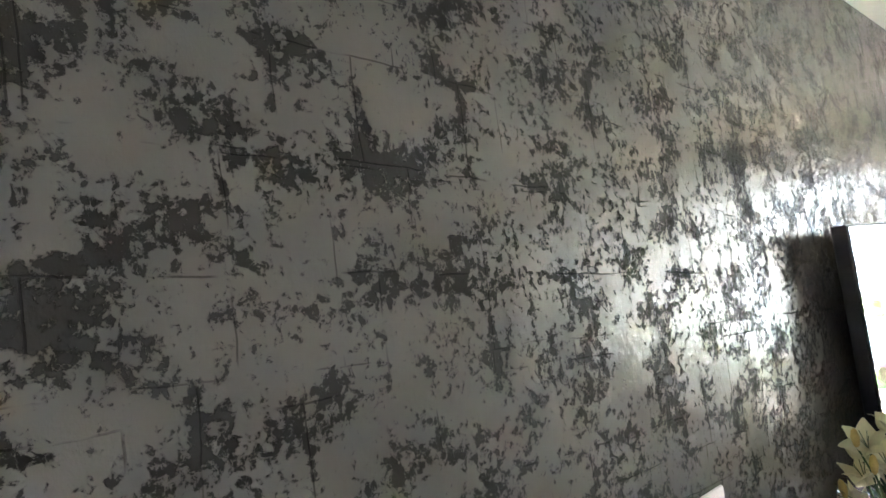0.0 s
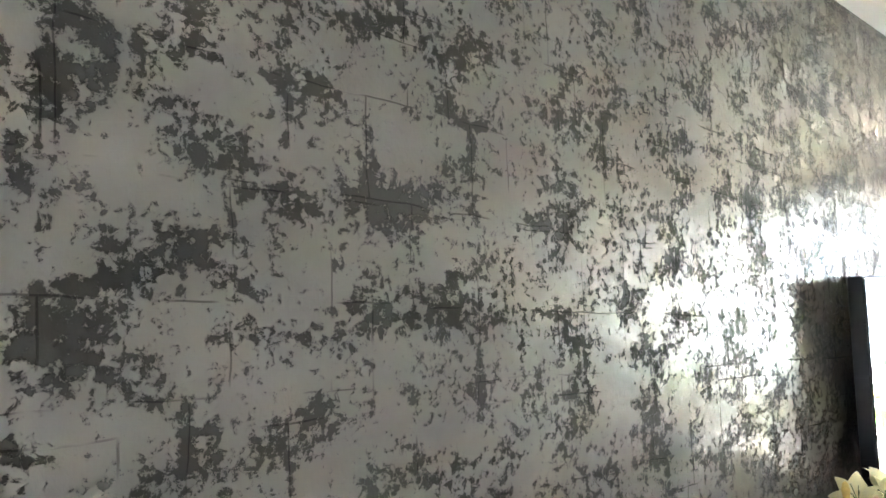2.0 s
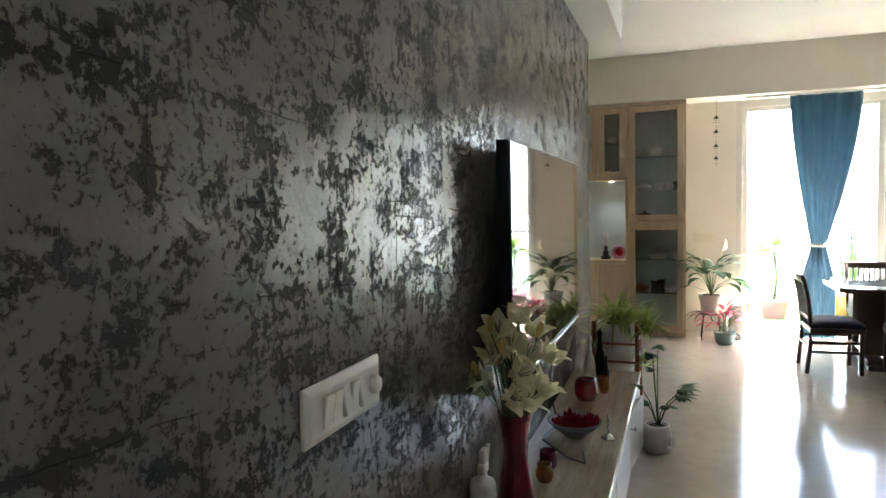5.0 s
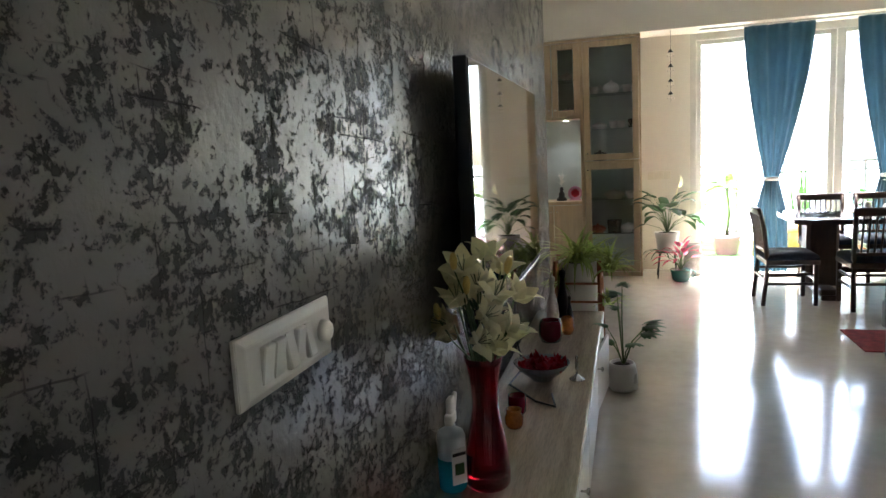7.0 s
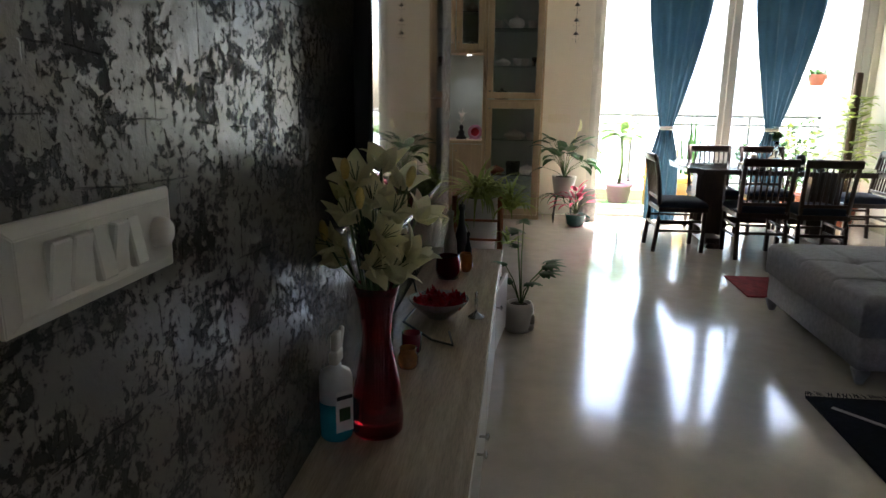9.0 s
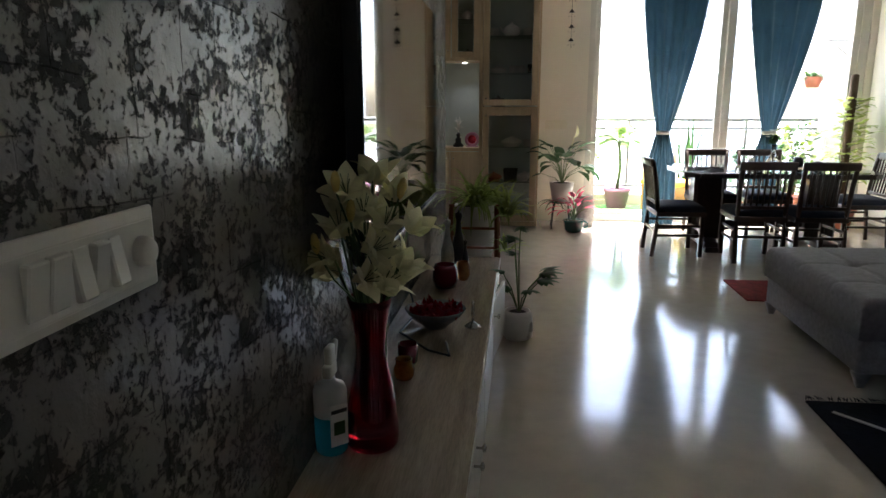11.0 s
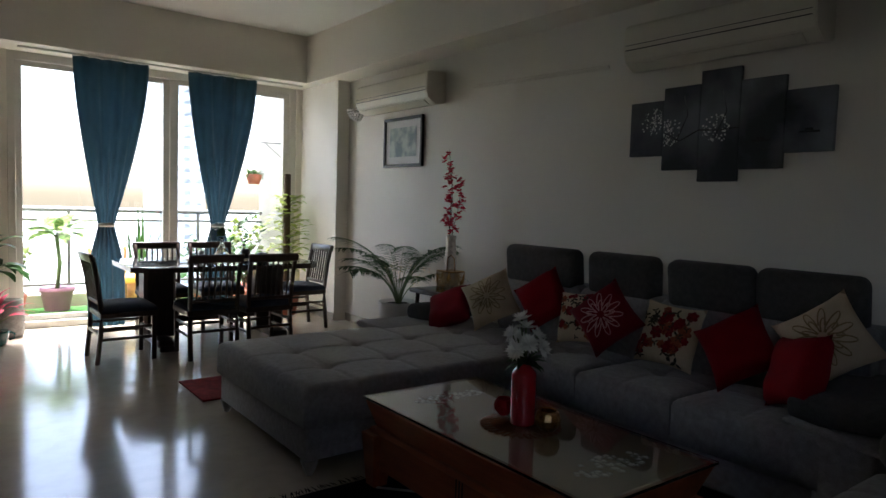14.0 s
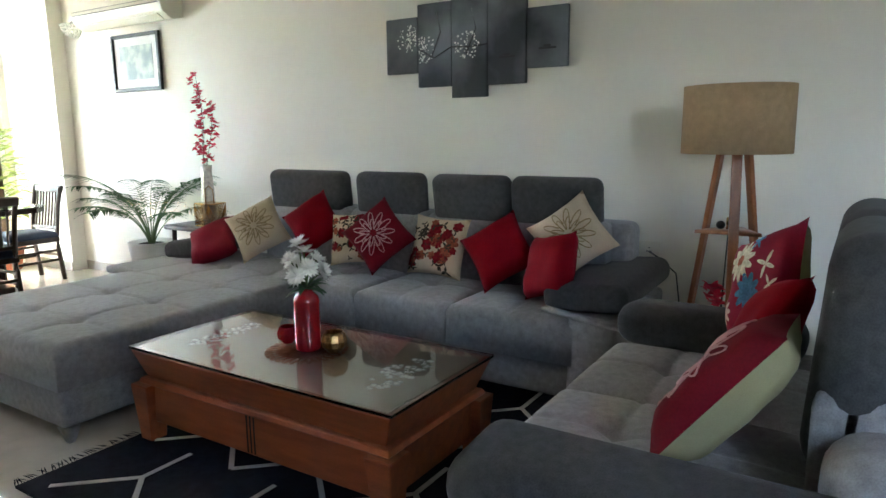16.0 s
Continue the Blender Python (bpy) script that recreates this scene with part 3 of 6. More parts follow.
for k, (y0, y1, swing) in enumerate(((0.01, 0.6, 0), (0.61, 1.215, 0), (1.225, 1.77, 0), (1.79, 2.66, 0), (2.68, 3.12, 6), (3.13, 3.56, 0))):
    dr = part("door", moved(span(0.0, 0.018, 0.0, y1 - y0, 0.0, 0.32, 0.003), pose(0.432, y0, 0.065, 0, 0, -swing)), UNIT_FRONT, unit)
    ky = y0 + 0.05 if k in (0, 2, 5) else y1 - 0.05
    part("knob", moved(lathe([(0.004, 0), (0.004, 0.018), (0.012, 0.022), (0.013, 0.03), (0.0, 0.034)], 14), pose(0.45, ky, 0.33, 0, 90, 0)), STEEL, dr, "chrome knob")
part("shelf", span(0.02, 0.41, 1.8, 2.67, 0.2, 0.216, 0.002), UNIT_FRONT, unit)


# ---- seating ----
sofa = thing("corner_sofa", (0, 0, 0), 0, "grey suede corner sofa with chaise, charcoal headrests and arm pads", "sofa")
part("base", span(3.7, 4.52, 2.4, 5.66, 0.07, 0.26, 0.02, 2), GREY, sofa)
part("chaise_base", span(2.24, 3.74, 4.37, 5.64, 0.07, 0.27, 0.02, 2), GREY, sofa)
for y0, y1 in ((2.56, 3.265), (3.275, 3.885), (3.895, 4.56)):
    part("seat_cushion", moved(puff(0.74, y1 - y0, 0.23, 0.032, 0.016, [(0.36, (y1 - y0) / 2)], (0.36,), ((y1 - y0) / 2,), 50, 50, 0.026), pose(3.66, y0, 0.255)), GREY, sofa)
tufts = [(0.3 + 0.42 * i, 0.36 + 0.42 * j) for i in range(4) for j in range(2)]
part("chaise_cushion", moved(puff(2.14, 1.3, 0.215, 0.045, 0.012, tufts, (0.3, 0.72, 1.14, 1.56), (0.36, 0.78), 150, 96, 0.022), pose(2.22, 4.35, 0.255)), GREY, sofa, "button-tufted chaise top")
part("back_frame", span(4.3, 4.52, 2.5, 5.3, 0.26, 0.86, 0.05, 3), GREY, sofa)
for y0, y1, lean in ((2.64, 3.17, -7), (3.18, 3.70, -9), (3.78, 4.31, -4), (4.4, 5.1, -6)):
    part("back_cushion", moved(puff(0.14, y1 - y0 + 0.08, 0.42, 0.05, 0.01, (), (), (), 6, 16), pose(4.2, y0 - 0.04, 0.46)), GREY, sofa)
    part("headrest", moved(box(0.13, y1 - y0, 0.29, (0, 0, 0), 0.055, 4), pose(4.27, (y0 + y1) / 2, 0.82, 0, lean, 0)), DARKGREY, sofa, "charcoal adjustable headrest")
part("arm_block", span(3.66, 4.5, 2.36, 2.6, 0.08, 0.5, 0.03, 3), GREY, sofa)
part("arm_pad", moved(box(0.84, 0.42, 0.14, (0, 0, 0), 0.065, 5), pose(4.1, 2.53, 0.515, -4, -1, 0)), DARKGREY, sofa, "charcoal padded arm flap")
part("arm_seam", moved(box(0.06, 0.4, 0.02, (0, 0, 0), 0.008, 2), pose(3.66, 2.52, 0.49, 7, 0, 0)), GREY, sofa)
part("chaise_arm_pad", moved(box(0.5, 0.36, 0.14, (0, 0, 0), 0.065, 5), pose(4.05, 5.66, 0.46, -8, 0, 0)), DARKGREY, sofa, "charcoal padded arm flap")
part("chaise_flap", moved(box(0.75, 0.4, 0.05, (0, 0, 0), 0.02, 3), pose(3.75, 5.68, 0.42, 0, 0, 0)), GREY, sofa)
for x, y in ((2.27, 4.39), (2.27, 5.6), (3.76, 2.46), (4.46, 2.46), (4.46, 5.6), (3.75, 4.48), (3.75, 5.6)):
    part("foot", moved(lathe([(0.02, 0), (0.05, 0.075), (0.0, 0.075)], 4), pose(x, y, 0, 0, 0, 45)), GREY, sofa)

love = thing("two_seat_sofa", (0, 0, 0), 0, "grey suede two-seat sofa with charcoal arms and backrests", "sofa")
part("base", span(2.2, 3.72, 1.25, 2.28, 0.08, 0.27, 0.03, 2), GREY, love)
for x0, x1 in ((2.34, 2.95), (2.96, 3.56)):
    part("seat_cushion", moved(puff(x1 - x0, 0.86, 0.22, 0.05, 0.02, [((x1 - x0) * 0.5, 0.56)], ((x1 - x0) * 0.5,), (0.56,), 50, 60, 0.028), pose(x0, 1.47, 0.26)), GREY, love)
part("back_frame", span(2.3, 3.58, 1.08, 1.5, 0.08, 0.68, 0.11, 5), GREY, love)
for x0, x1, lean in ((2.5, 3.02, 4), (3.05, 3.57, 4)):
    part("back_cushion", moved(puff(x1 - x0, 0.17, 0.32, 0.06, 0.01, (), (), (), 14, 6), pose(x0, 1.36, 0.46)), GREY, love)
    part("headrest", moved(box(x1 - x0, 0.2, 0.61, (0, 0, 0), 0.098, 7), pose((x0 + x1) / 2, 1.46, 0.51, lean, 0, 0)), DARKGREY, love, "charcoal rounded backrest pad")
part("arm", moved(box(0.32, 0.95, 0.18, (0, 0, 0), 0.085, 5), pose(2.22, 1.82, 0.41, 0, -6, 0)), DARKGREY, love, "charcoal padded arm")
part("arm", moved(box(0.3, 0.72, 0.18, (0, 0, 0), 0.085, 5), pose(3.62, 1.96, 0.45, 0, 6, 0)), DARKGREY, love, "charcoal padded arm")
part("arm_block", span(2.12, 2.34, 1.08, 2.25, 0.08, 0.5, 0.05, 4), GREY, love)
part("arm_block", span(3.56, 3.74, 1.25, 2.25, 0.08, 0.47, 0.04, 3), GREY, love)

# ---- coffee table ----
table = thing("coffee_table", (2.79, 3.43, 0.0), 0, "reddish wooden coffee table with a glass top over a pebble tray", "coffee table")


def ring_frustum(w0, l0, z0, w1, l1, z1):
    bm = bmesh.new()
    a = [bm.verts.new((sx * w0 / 2, sy * l0 / 2, z0)) for sx, sy in ((-1, -1), (1, -1), (1, 1), (-1, 1))]
    c = [bm.verts.new((sx * w1 / 2, sy * l1 / 2, z1)) for sx, sy in ((-1, -1), (1, -1), (1, 1), (-1, 1))]
    bm.faces.new(a)
    bm.faces.new(c)
    for k in range(4):
        bm.faces.new((a[k], a[(k + 1) % 4], c[(k + 1) % 4], c[k]))
    bmesh.ops.bevel(bm, geom=bm.edges[:], offset=0.004, segments=1, affect="EDGES")
    return finish(bm)


part("body", ring_frustum(0.64, 1.34, 0.1, 0.64, 1.34, 0.275), REDWOOD, table)
part("moulding", ring_frustum(0.68, 1.39, 0.2755, 0.66, 1.37, 0.298), REDWOOD, table)
part("cornice", ring_frustum(0.62, 1.32, 0.2985, 0.7, 1.42, 0.425), REDWOOD, table)
part("top_panel", span(-0.33, 0.33, -0.69, 0.69, 0.4255, 0.43, 0), mat("table_inlay_brown", (0.34, 0.25, 0.17), 0.35, vary=0.08), table, "brown inlaid panel")
part("glass_top", span(-0.357, 0.357, -0.722, 0.715, 0.432, 0.444, 0.002), TABLEGLASS, table, "clear glass top with green edges")
for sx in (-1, 1):
    for sy in (-1, 1):
        part("leg", moved(ring_frustum(0.075, 0.075, 0.0, 0.115, 0.115, 0.272), pose(sx * 0.305, sy * 0.66, 0.0)), REDWOOD, table)
# Thin dark strips paint the shade of the drawer grooves.
for y in (-0.02, 0.0, 0.02):
    part("groove_shade", span(-0.3225, -0.319, y - 0.003, y + 0.003, 0.11, 0.265, 0), SHADOWGAP, table)
for cy in (-0.5, 0.5):
    for k in range(60):
        a, r = random.random() * 6.28, random.random() ** 0.5
        part("pebble", disc_bead(0.013 + 0.008 * random.random(), (0.0 + 0.2 * r * math.cos(a), cy + 0.07 * r * math.sin(a), 0.4305), 8, 0.12), CRYSTAL, table)

# ---- rug ----
rug = thing("area_rug", (2.95, 3.25, 0.0), 0, "navy black woven rug with white diamond lines and fringe", "rug")
part("rug_field", span(-1.02, 0.95, -1.3, 0.92, 0.001, 0.014, 0.003), NAVY, rug)
for k in range(5):
    for j in range(5):
        x, y = -0.95 + 0.46 * k, -1.2 + 0.5 * j
        for dx, dy in ((0.23, 0.25), (0.23, -0.25)):
            if x + dx < 0.93 and -1.25 < y + dy < 0.9 and y < 0.9 and -1.25 < y:
                part("white_line", moved(span(0, math.hypot(dx, dy), -0.011, 0.011, 0, 0.004, 0.001), pose(x, y, 0.0135, 0, 0, math.degrees(math.atan2(dy, dx)))), OFFWHITE, rug)
for k in range(4):
    for j in range(5):
        x, y = -0.72 + 0.46 * k, -0.95 + 0.5 * j
        if x + 0.23 < 0.93 and y < 0.9:
            part("white_line", span(x, x + 0.23, y - 0.011, y + 0.011, 0.0135, 0.0175, 0.001), OFFWHITE, rug)
fr = bmesh.new()
for k in range(150):
    x = -1.02 + 1.97 * k / 150
    blade(fr, (x, 0.915, 0.012), 90 + random.uniform(-25, 25), 5, 0.07, 0.008, 20, 2)
part("fringe", fr, NAVY, rug)
red = thing("red_rug", (2.75, 6.15, 0.0), 0, "small dark red patterned rug behind the chaise", "rug")
part("rug_field", span(-0.55, 0.6, -0.28, 0.3, 0.001, 0.012, 0.003), REDRUG, red)

# ---- dining ----
dt = thing("dining_table", (2.96, 7.88, 0.0), 0, "dark wooden dining table with a glossy glass top", "dining table")


def octagon(sx, sy, cut, z0, z1):
    bm = bmesh.new()
    pts = [(-sx + cut, -sy), (sx - cut, -sy), (sx, -sy + cut), (sx, sy - cut), (sx - cut, sy), (-sx + cut, sy), (-sx, sy - cut), (-sx, -sy + cut)]
    lo, hi = [bm.verts.new((*p, z0)) for p in pts], [bm.verts.new((*p, z1)) for p in pts]
    bm.faces.new(lo)
    bm.faces.new(hi)
    for k in range(8):
        bm.faces.new((lo[k], lo[(k + 1) % 8], hi[(k + 1) % 8], hi[k]))
    return finish(bm)


part("tabletop", octagon(0.87, 0.5, 0.12, 0.72, 0.76), DARKWOOD, dt)
part("glass_top", octagon(0.88, 0.51, 0.12, 0.762, 0.77), TABLEGLASS, dt, "glossy glass top")
for x in (-0.56, 0.5):
    part("pedestal", moved(octagon(0.14, 0.12, 0.03, 0.09, 0.72), pose(x, 0, 0)), DARKWOOD, dt)
    part("pedestal_foot", moved(merge(span(-0.08, 0.08, -0.36, 0.36, 0.03, 0.1, 0.02, 2), span(-0.07, 0.07, -0.38, -0.28, 0.0, 0.05, 0.01), span(-0.07, 0.07, 0.28, 0.38, 0.0, 0.05, 0.01)), pose(x, 0, 0)), DARKWOOD, dt)
part("stretcher", span(-0.5, 0.5, -0.03, 0.03, 0.2, 0.26, 0.006), DARKWOOD, dt)


def dining_chair():
    """Faces +y; the backrest stands at -y."""
    c = thing("dining_chair", (0, 0, 0), 0, "dark wooden slat-back dining chair with a navy seat", "chair", "chairs round the dining table")
    part("seat", moved(puff(0.44, 0.43, 0.07, 0.03, 0.02, (), (), (), 10, 10), pose(-0.22, -0.2, 0.42)), BLUESEAT, c, "padded navy seat")
    part("seat_frame", span(-0.225, 0.225, -0.21, 0.235, 0.375, 0.42, 0.006), DARKWOOD, c)
    for sx in (-1, 1):
        part("front_leg", bar((sx * 0.2, 0.205, 0), (sx * 0.2, 0.205, 0.38), 0.038), DARKWOOD, c)
        part("rear_leg", tube([(sx * 0.2, -0.23, 0), (sx * 0.2, -0.2, 0.3), (sx * 0.2, -0.2, 0.45), (sx * 0.205, -0.23, 0.7), (sx * 0.21, -0.27, 0.88)], 0.021, 6), DARKWOOD, c)
        part("side_stretcher", bar((sx * 0.2, -0.2, 0.2), (sx * 0.2, 0.2, 0.2), 0.022), DARKWOOD, c)
        part("side_stretcher", bar((sx * 0.2, -0.2, 0.29), (sx * 0.2, 0.2, 0.29), 0.022), DARKWOOD, c)
    part("cross_stretcher", bar((-0.2, 0.205, 0.24), (0.2, 0.205, 0.24), 0.024), DARKWOOD, c)
    part("cross_stretcher", bar((-0.2, -0.21, 0.24), (0.2, -0.21, 0.24), 0.024), DARKWOOD, c)
    part("top_rail", moved(box(0.47, 0.035, 0.075, (0, 0, 0), 0.015, 2), pose(0, -0.265, 0.83, 12, 0, 0)), DARKWOOD, c)
    part("lower_rail", bar((-0.2, -0.205, 0.5), (0.2, -0.205, 0.5), 0.03), DARKWOOD, c)
    for k in range(7):
        x = -0.15 + 0.05 * k
        part("back_slat", tube([(x, -0.205, 0.5), (x, -0.235, 0.68), (x, -0.258, 0.84)], 0.009, 6), DARKWOOD, c)
    return c


first = dining_chair()
first.matrix_world = pose(2.67, 7.3, 0, 0, 0, 0)
for x, y, rz in ((3.16, 7.28, 2), (2.02, 7.5, -88), (3.93, 8.12, 92), (2.6, 8.45, 180), (3.14, 8.45, 178)):
    copy_thing(first, pose(x, y, 0, 0, 0, rz))


def curtain(x0, x1, tie_x, at_y):
    c = thing("curtain", (0, at_y, 0), 0, "teal blue curtain tied in at the middle", "curtain", "tied curtains of the balcony door")
    bm = bmesh.new()
    rows, n = [], 56
    for i in range(41):
        z = 2.74 - i * (2.74 - 0.02) / 40
        t = (2.74 - z) / (2.74 - 1.07)
        if t <= 1:
            k = t ** 1.5 * (1 - 0.0 * t)
            lo, hi = x0 + (tie_x - 0.075 - x0) * k, x1 + (tie_x + 0.075 - x1) * k
        else:
            s = min(1, (t - 1) / 0.25)
            lo, hi = tie_x - 0.075 - 0.1 * s, tie_x + 0.075 + 0.1 * s
        row = []
        for j in range(n + 1):
            u = j / n
            amp = 0.017 * (0.35 + 0.65 * min(1, (hi - lo) / (x1 - x0)))
            row.append(bm.verts.new((lo + (hi - lo) * u, amp * math.sin(u * 2 * math.pi * 6) + 0.012 * math.sin(u * 17 + z * 3), z)))
        rows.append(row)
    for a, d in zip(rows, rows[1:]):
        for j in range(n):
            f = bm.faces.new((a[j], a[j + 1], d[j + 1], d[j]))
            f.smooth = True
    bmesh.ops.solidify(bm, geom=bm.faces[:], thickness=0.004)
    part("cloth", bm, CURTAIN, c)
    part("tie_band", lathe([(0.07, -0.02), (0.082, 0.0), (0.07, 0.02)], 20, (tie_x, 0, 1.07)), ALUM, c, "pale tie band")
    return c


curtain(1.86, 2.57, 2.16, 8.93)
curtain(2.97, 3.74, 3.3, 8.93)
part_rod = thing("curtain_track", (0, 8.93, 2.742), 0, "pale curtain track under the beam", "curtain track")
part("track", span(1.4, 4.3, -0.02, 0.02, 0.0, 0.018, 0.002), ALUM, part_rod)

# ---- crockery cabinet ----
cab = thing("crockery_cabinet", (0, Y_CAB, 0), 0, "tall pale oak crockery cabinet with glass doors and a lit niche", "cabinet")
part("back", span(-0.6, 0.77, 0.425, 0.445, 0.0, 2.75, 0), MINTBACK, cab)
for x0, x1 in ((-0.6, -0.58), (0.09, 0.13), (0.75, 0.77)):
    part("side", span(x0, x1, 0.02, 0.425, 0.0, 2.75, 0.002), LAMINATE, cab)
part("cornice", span(-0.6, 0.77, 0.0, 0.425, 2.72, 2.75, 0.002), LAMINATE, cab)
part("plinth", span(-0.6, 0.77, 0.03, 0.42, 0.0, 0.05, 0.002), LAMINATE, cab)
for z0, z1, x0, x1 in ((0.86, 0.9, -0.58, 0.09), (1.86, 1.9, -0.58, 0.09), (1.33, 1.36, 0.13, 0.75)):
    part("fixed_shelf", span(x0, x1, 0.02, 0.424, z0, z1, 0.002), LAMINATE, cab)


def glass_door(x0, x1, z0, z1, knob_x, knob_z, s=0.07):
    d = part("door", merge(span(x0, x0 + s, 0, 0.02, z0, z1), span(x1 - s, x1, 0, 0.02, z0, z1), span(x0 + s, x1 - s, 0.001, 0.019, z1 - s, z1), span(x0 + s, x1 - s, 0.001, 0.019, z0, z0 + s)), LAMINATE, cab, "pale oak framed glass door")
    part("pane", span(x0 + s, x1 - s, 0.007, 0.012, z0 + s, z1 - s, 0), PANE, d)
    part("knob", disc_bead(0.012, (knob_x, -0.012, knob_z), 12), STEEL, d)


glass_door(0.135, 0.745, 1.37, 2.71, 0.17, 1.45)
glass_door(0.135, 0.745, 0.06, 1.33, 0.17, 1.26)
glass_door(-0.22, 0.095, 1.89, 2.71, -0.19, 1.97)
glass_door(-0.55, -0.23, 1.89, 2.71, -0.26, 1.97)
for x0, x1 in ((-0.57, -0.24), (-0.235, 0.095)):
    dd = part("door", span(x0, x1, 0.0, 0.02, 0.06, 0.855, 0.002), LAMINATE, cab)
    part("knob", disc_bead(0.012, (-0.27 if x0 < -0.3 else -0.2, -0.012, 0.78), 12), STEEL, dd)
for z in (0.5, 0.9, 1.72, 2.12):
    part("glass_shelf", span(0.131, 0.749, 0.06, 0.42, z, z + 0.008, 0), TABLEGLASS, cab, "green glass shelf")
part("glass_shelf", span(-0.58, 0.089, 0.06, 0.42, 2.3, 2.308, 0), TABLEGLASS, cab, "green glass shelf")
spot = part("spot_light", lathe([(0.0, 0), (0.03, 0), (0.034, 0.012), (0.0, 0.012)], 16, (-0.08, 0.12, 1.847)), STEEL, cab)
part("lens", lathe([(0.0, 0), (0.022, 0), (0.022, 0.003), (0.0, 0.003)], 14, (-0.08, 0.12, 1.842)), LAMPGLOW, spot, "small lit spot")
nl = bpy.data.lights.new("niche_spot", "SPOT")
nl.energy, nl.spot_size, nl.spot_blend, nl.shadow_soft_size, nl.color = 0.35, radians(110), 0.8, 0.02, (0.95, 0.95, 1.0)
new("niche_spot", nl).matrix_world = look((-0.08, Y_CAB + 0.12, 1.838), (-0.08, Y_CAB + 0.2, 0.9))

# ---- sofa wall ----
def air_conditioner(y0, y1, z0, z1):
    a = thing("air_conditioner", (X_SOFA, 0, 0), 0, "white split air conditioner unit on the wall", "air conditioner", "wall air conditioners")
    bm = bmesh.new()
    prof = [(0, z0 + 0.02), (-0.12, z0), (-0.2, z0 + 0.05), (-0.225, z0 + 0.12), (-0.22, z1 - 0.03), (-0.19, z1), (0, z1)]
    lo, hi = [bm.verts.new((x, y0, z)) for x, z in prof], [bm.verts.new((x, y1, z)) for x, z in prof]
    for k in range(len(prof)):
        j = (k + 1) % len(prof)
        bm.faces.new((lo[k], lo[j], hi[j], hi[k]))
    bm.faces.new(lo)
    bm.faces.new(hi)
    bmesh.ops.bevel(bm, geom=bm.edges[:], offset=0.006, segments=2, affect="EDGES")
    part("casing", finish(bm), PLASTIC, a)
    part("louvre", moved(box(0.075, y1 - y0 - 0.16, 0.008, (0, 0, 0), 0.002), pose(-0.165, (y0 + y1) / 2, z0 + 0.018, 0, 32, 0)), PLASTIC, a)
    # Slot and seam are dark strips painting shade on the closed casing.
    part("slot_shade", span(-0.2268, -0.222, y0 + 0.02, y1 - 0.02, z0 + 0.118, z0 + 0.123, 0), SHADOWGAP, a)
    part("seam_shade", span(-0.2262, -0.2215, y0 + 0.02, y1 - 0.02, z0 + 0.15, z0 + 0.153, 0), SHADOWGAP, a)
    return a


air_conditioner(6.42, 7.72, 2.31, 2.61)
air_conditioner(3.02, 4.22, 2.29, 2.58)
pipe = thing("pipe_casing", (X_SOFA - 0.015, 0, 0), 0, "cream cable casing between the air conditioners", "pipe casing")
part("casing", bar((0, 6.0, 2.43), (0, 4.5, 2.385), 0.025), CREAM, pipe)

for k, (y0, y1, z0, z1) in enumerate(((4.03, 4.28, 1.745, 2.1), (3.77, 4.025, 1.65, 2.175), (3.51, 3.765, 1.575, 2.25), (3.245, 3.505, 1.645, 2.165), (2.98, 3.24, 1.73, 2.075))):
    p = thing("canvas_panel", (X_SOFA - 0.03, 0, 0), 0, "grey misty canvas panel of a five-part tree picture", "wall art", "five-part canvas picture")
    part("canvas", span(0.0, 0.028, y0, y1, z0, z1, 0.002), ARTGREY, p)
    if k > 2:
        by, bz = (y0 + y1) / 2, z0 + 0.3 * (z1 - z0)
        part("painted_boat", merge(span(-0.0012, 0.0005, by - 0.06, by + 0.05, bz, bz + 0.012, 0), span(-0.0014, 0.0005, by - 0.025, by + 0.02, bz + 0.0125, bz + 0.026, 0)), BLACK, p)
    else:
        br = bmesh.new()
        cz = (z0 + z1) / 2
        if k > 0:
            tube([(-0.001, y1 - 0.01 if k == 1 else y1, cz - 0.02), (-0.001, (y0 + y1) / 2, cz - 0.08 + 0.05 * (k == 2)), (-0.001, y0, cz - 0.02)], 0.006, 5, br, 0.6)
            tube([(-0.001, (y0 + y1) / 2 + 0.02, cz - 0.07), (-0.001, (y0 + y1) / 2 - 0.05, cz + 0.08), (-0.001, (y0 + y1) / 2 - 0.02, cz + 0.2)], 0.004, 5, br, 0.4)
            part("painted_branch", br, BLACK, p)
        bl = bmesh.new()
        cy = {0: y0 + 0.07, 1: y1 - 0.05, 2: y1 - 0.11}[k]
        for j in range(70):
            a, r = random.random() * 6.28, random.random() ** 0.6
            c = Vector((-0.0012, min(y1 - 0.012, max(y0 + 0.012, cy + 0.09 * r * math.cos(a))), cz + (0.04 if k == 0 else -0.02) + 0.09 * r * math.sin(a)))
            s = random.uniform(0.003, 0.009)
            bl.faces.new([bl.verts.new(c + Vector((0, s * math.cos(q), s * math.sin(q)))) for q in (0, 1.26, 2.51, 3.77, 5.03)])
        part("painted_blossom", bl, WHITEPETAL, p)

pic = thing("framed_picture", (X_SOFA - 0.003, 0, 0), 0, "blue-green print in a dark frame with white mount", "picture")
part("frame", merge(span(-0.03, 0, 6.75, 6.78, 1.755, 2.258), span(-0.03, 0, 7.42, 7.45, 1.755, 2.258), span(-0.029, 0, 6.78, 7.42, 1.755, 1.785), span(-0.029, 0, 6.78, 7.42, 2.228, 2.258)), BLACK, pic)
part("mount", span(-0.012, -0.004, 6.78, 7.42, 1.785, 2.228, 0), PAPER, pic)
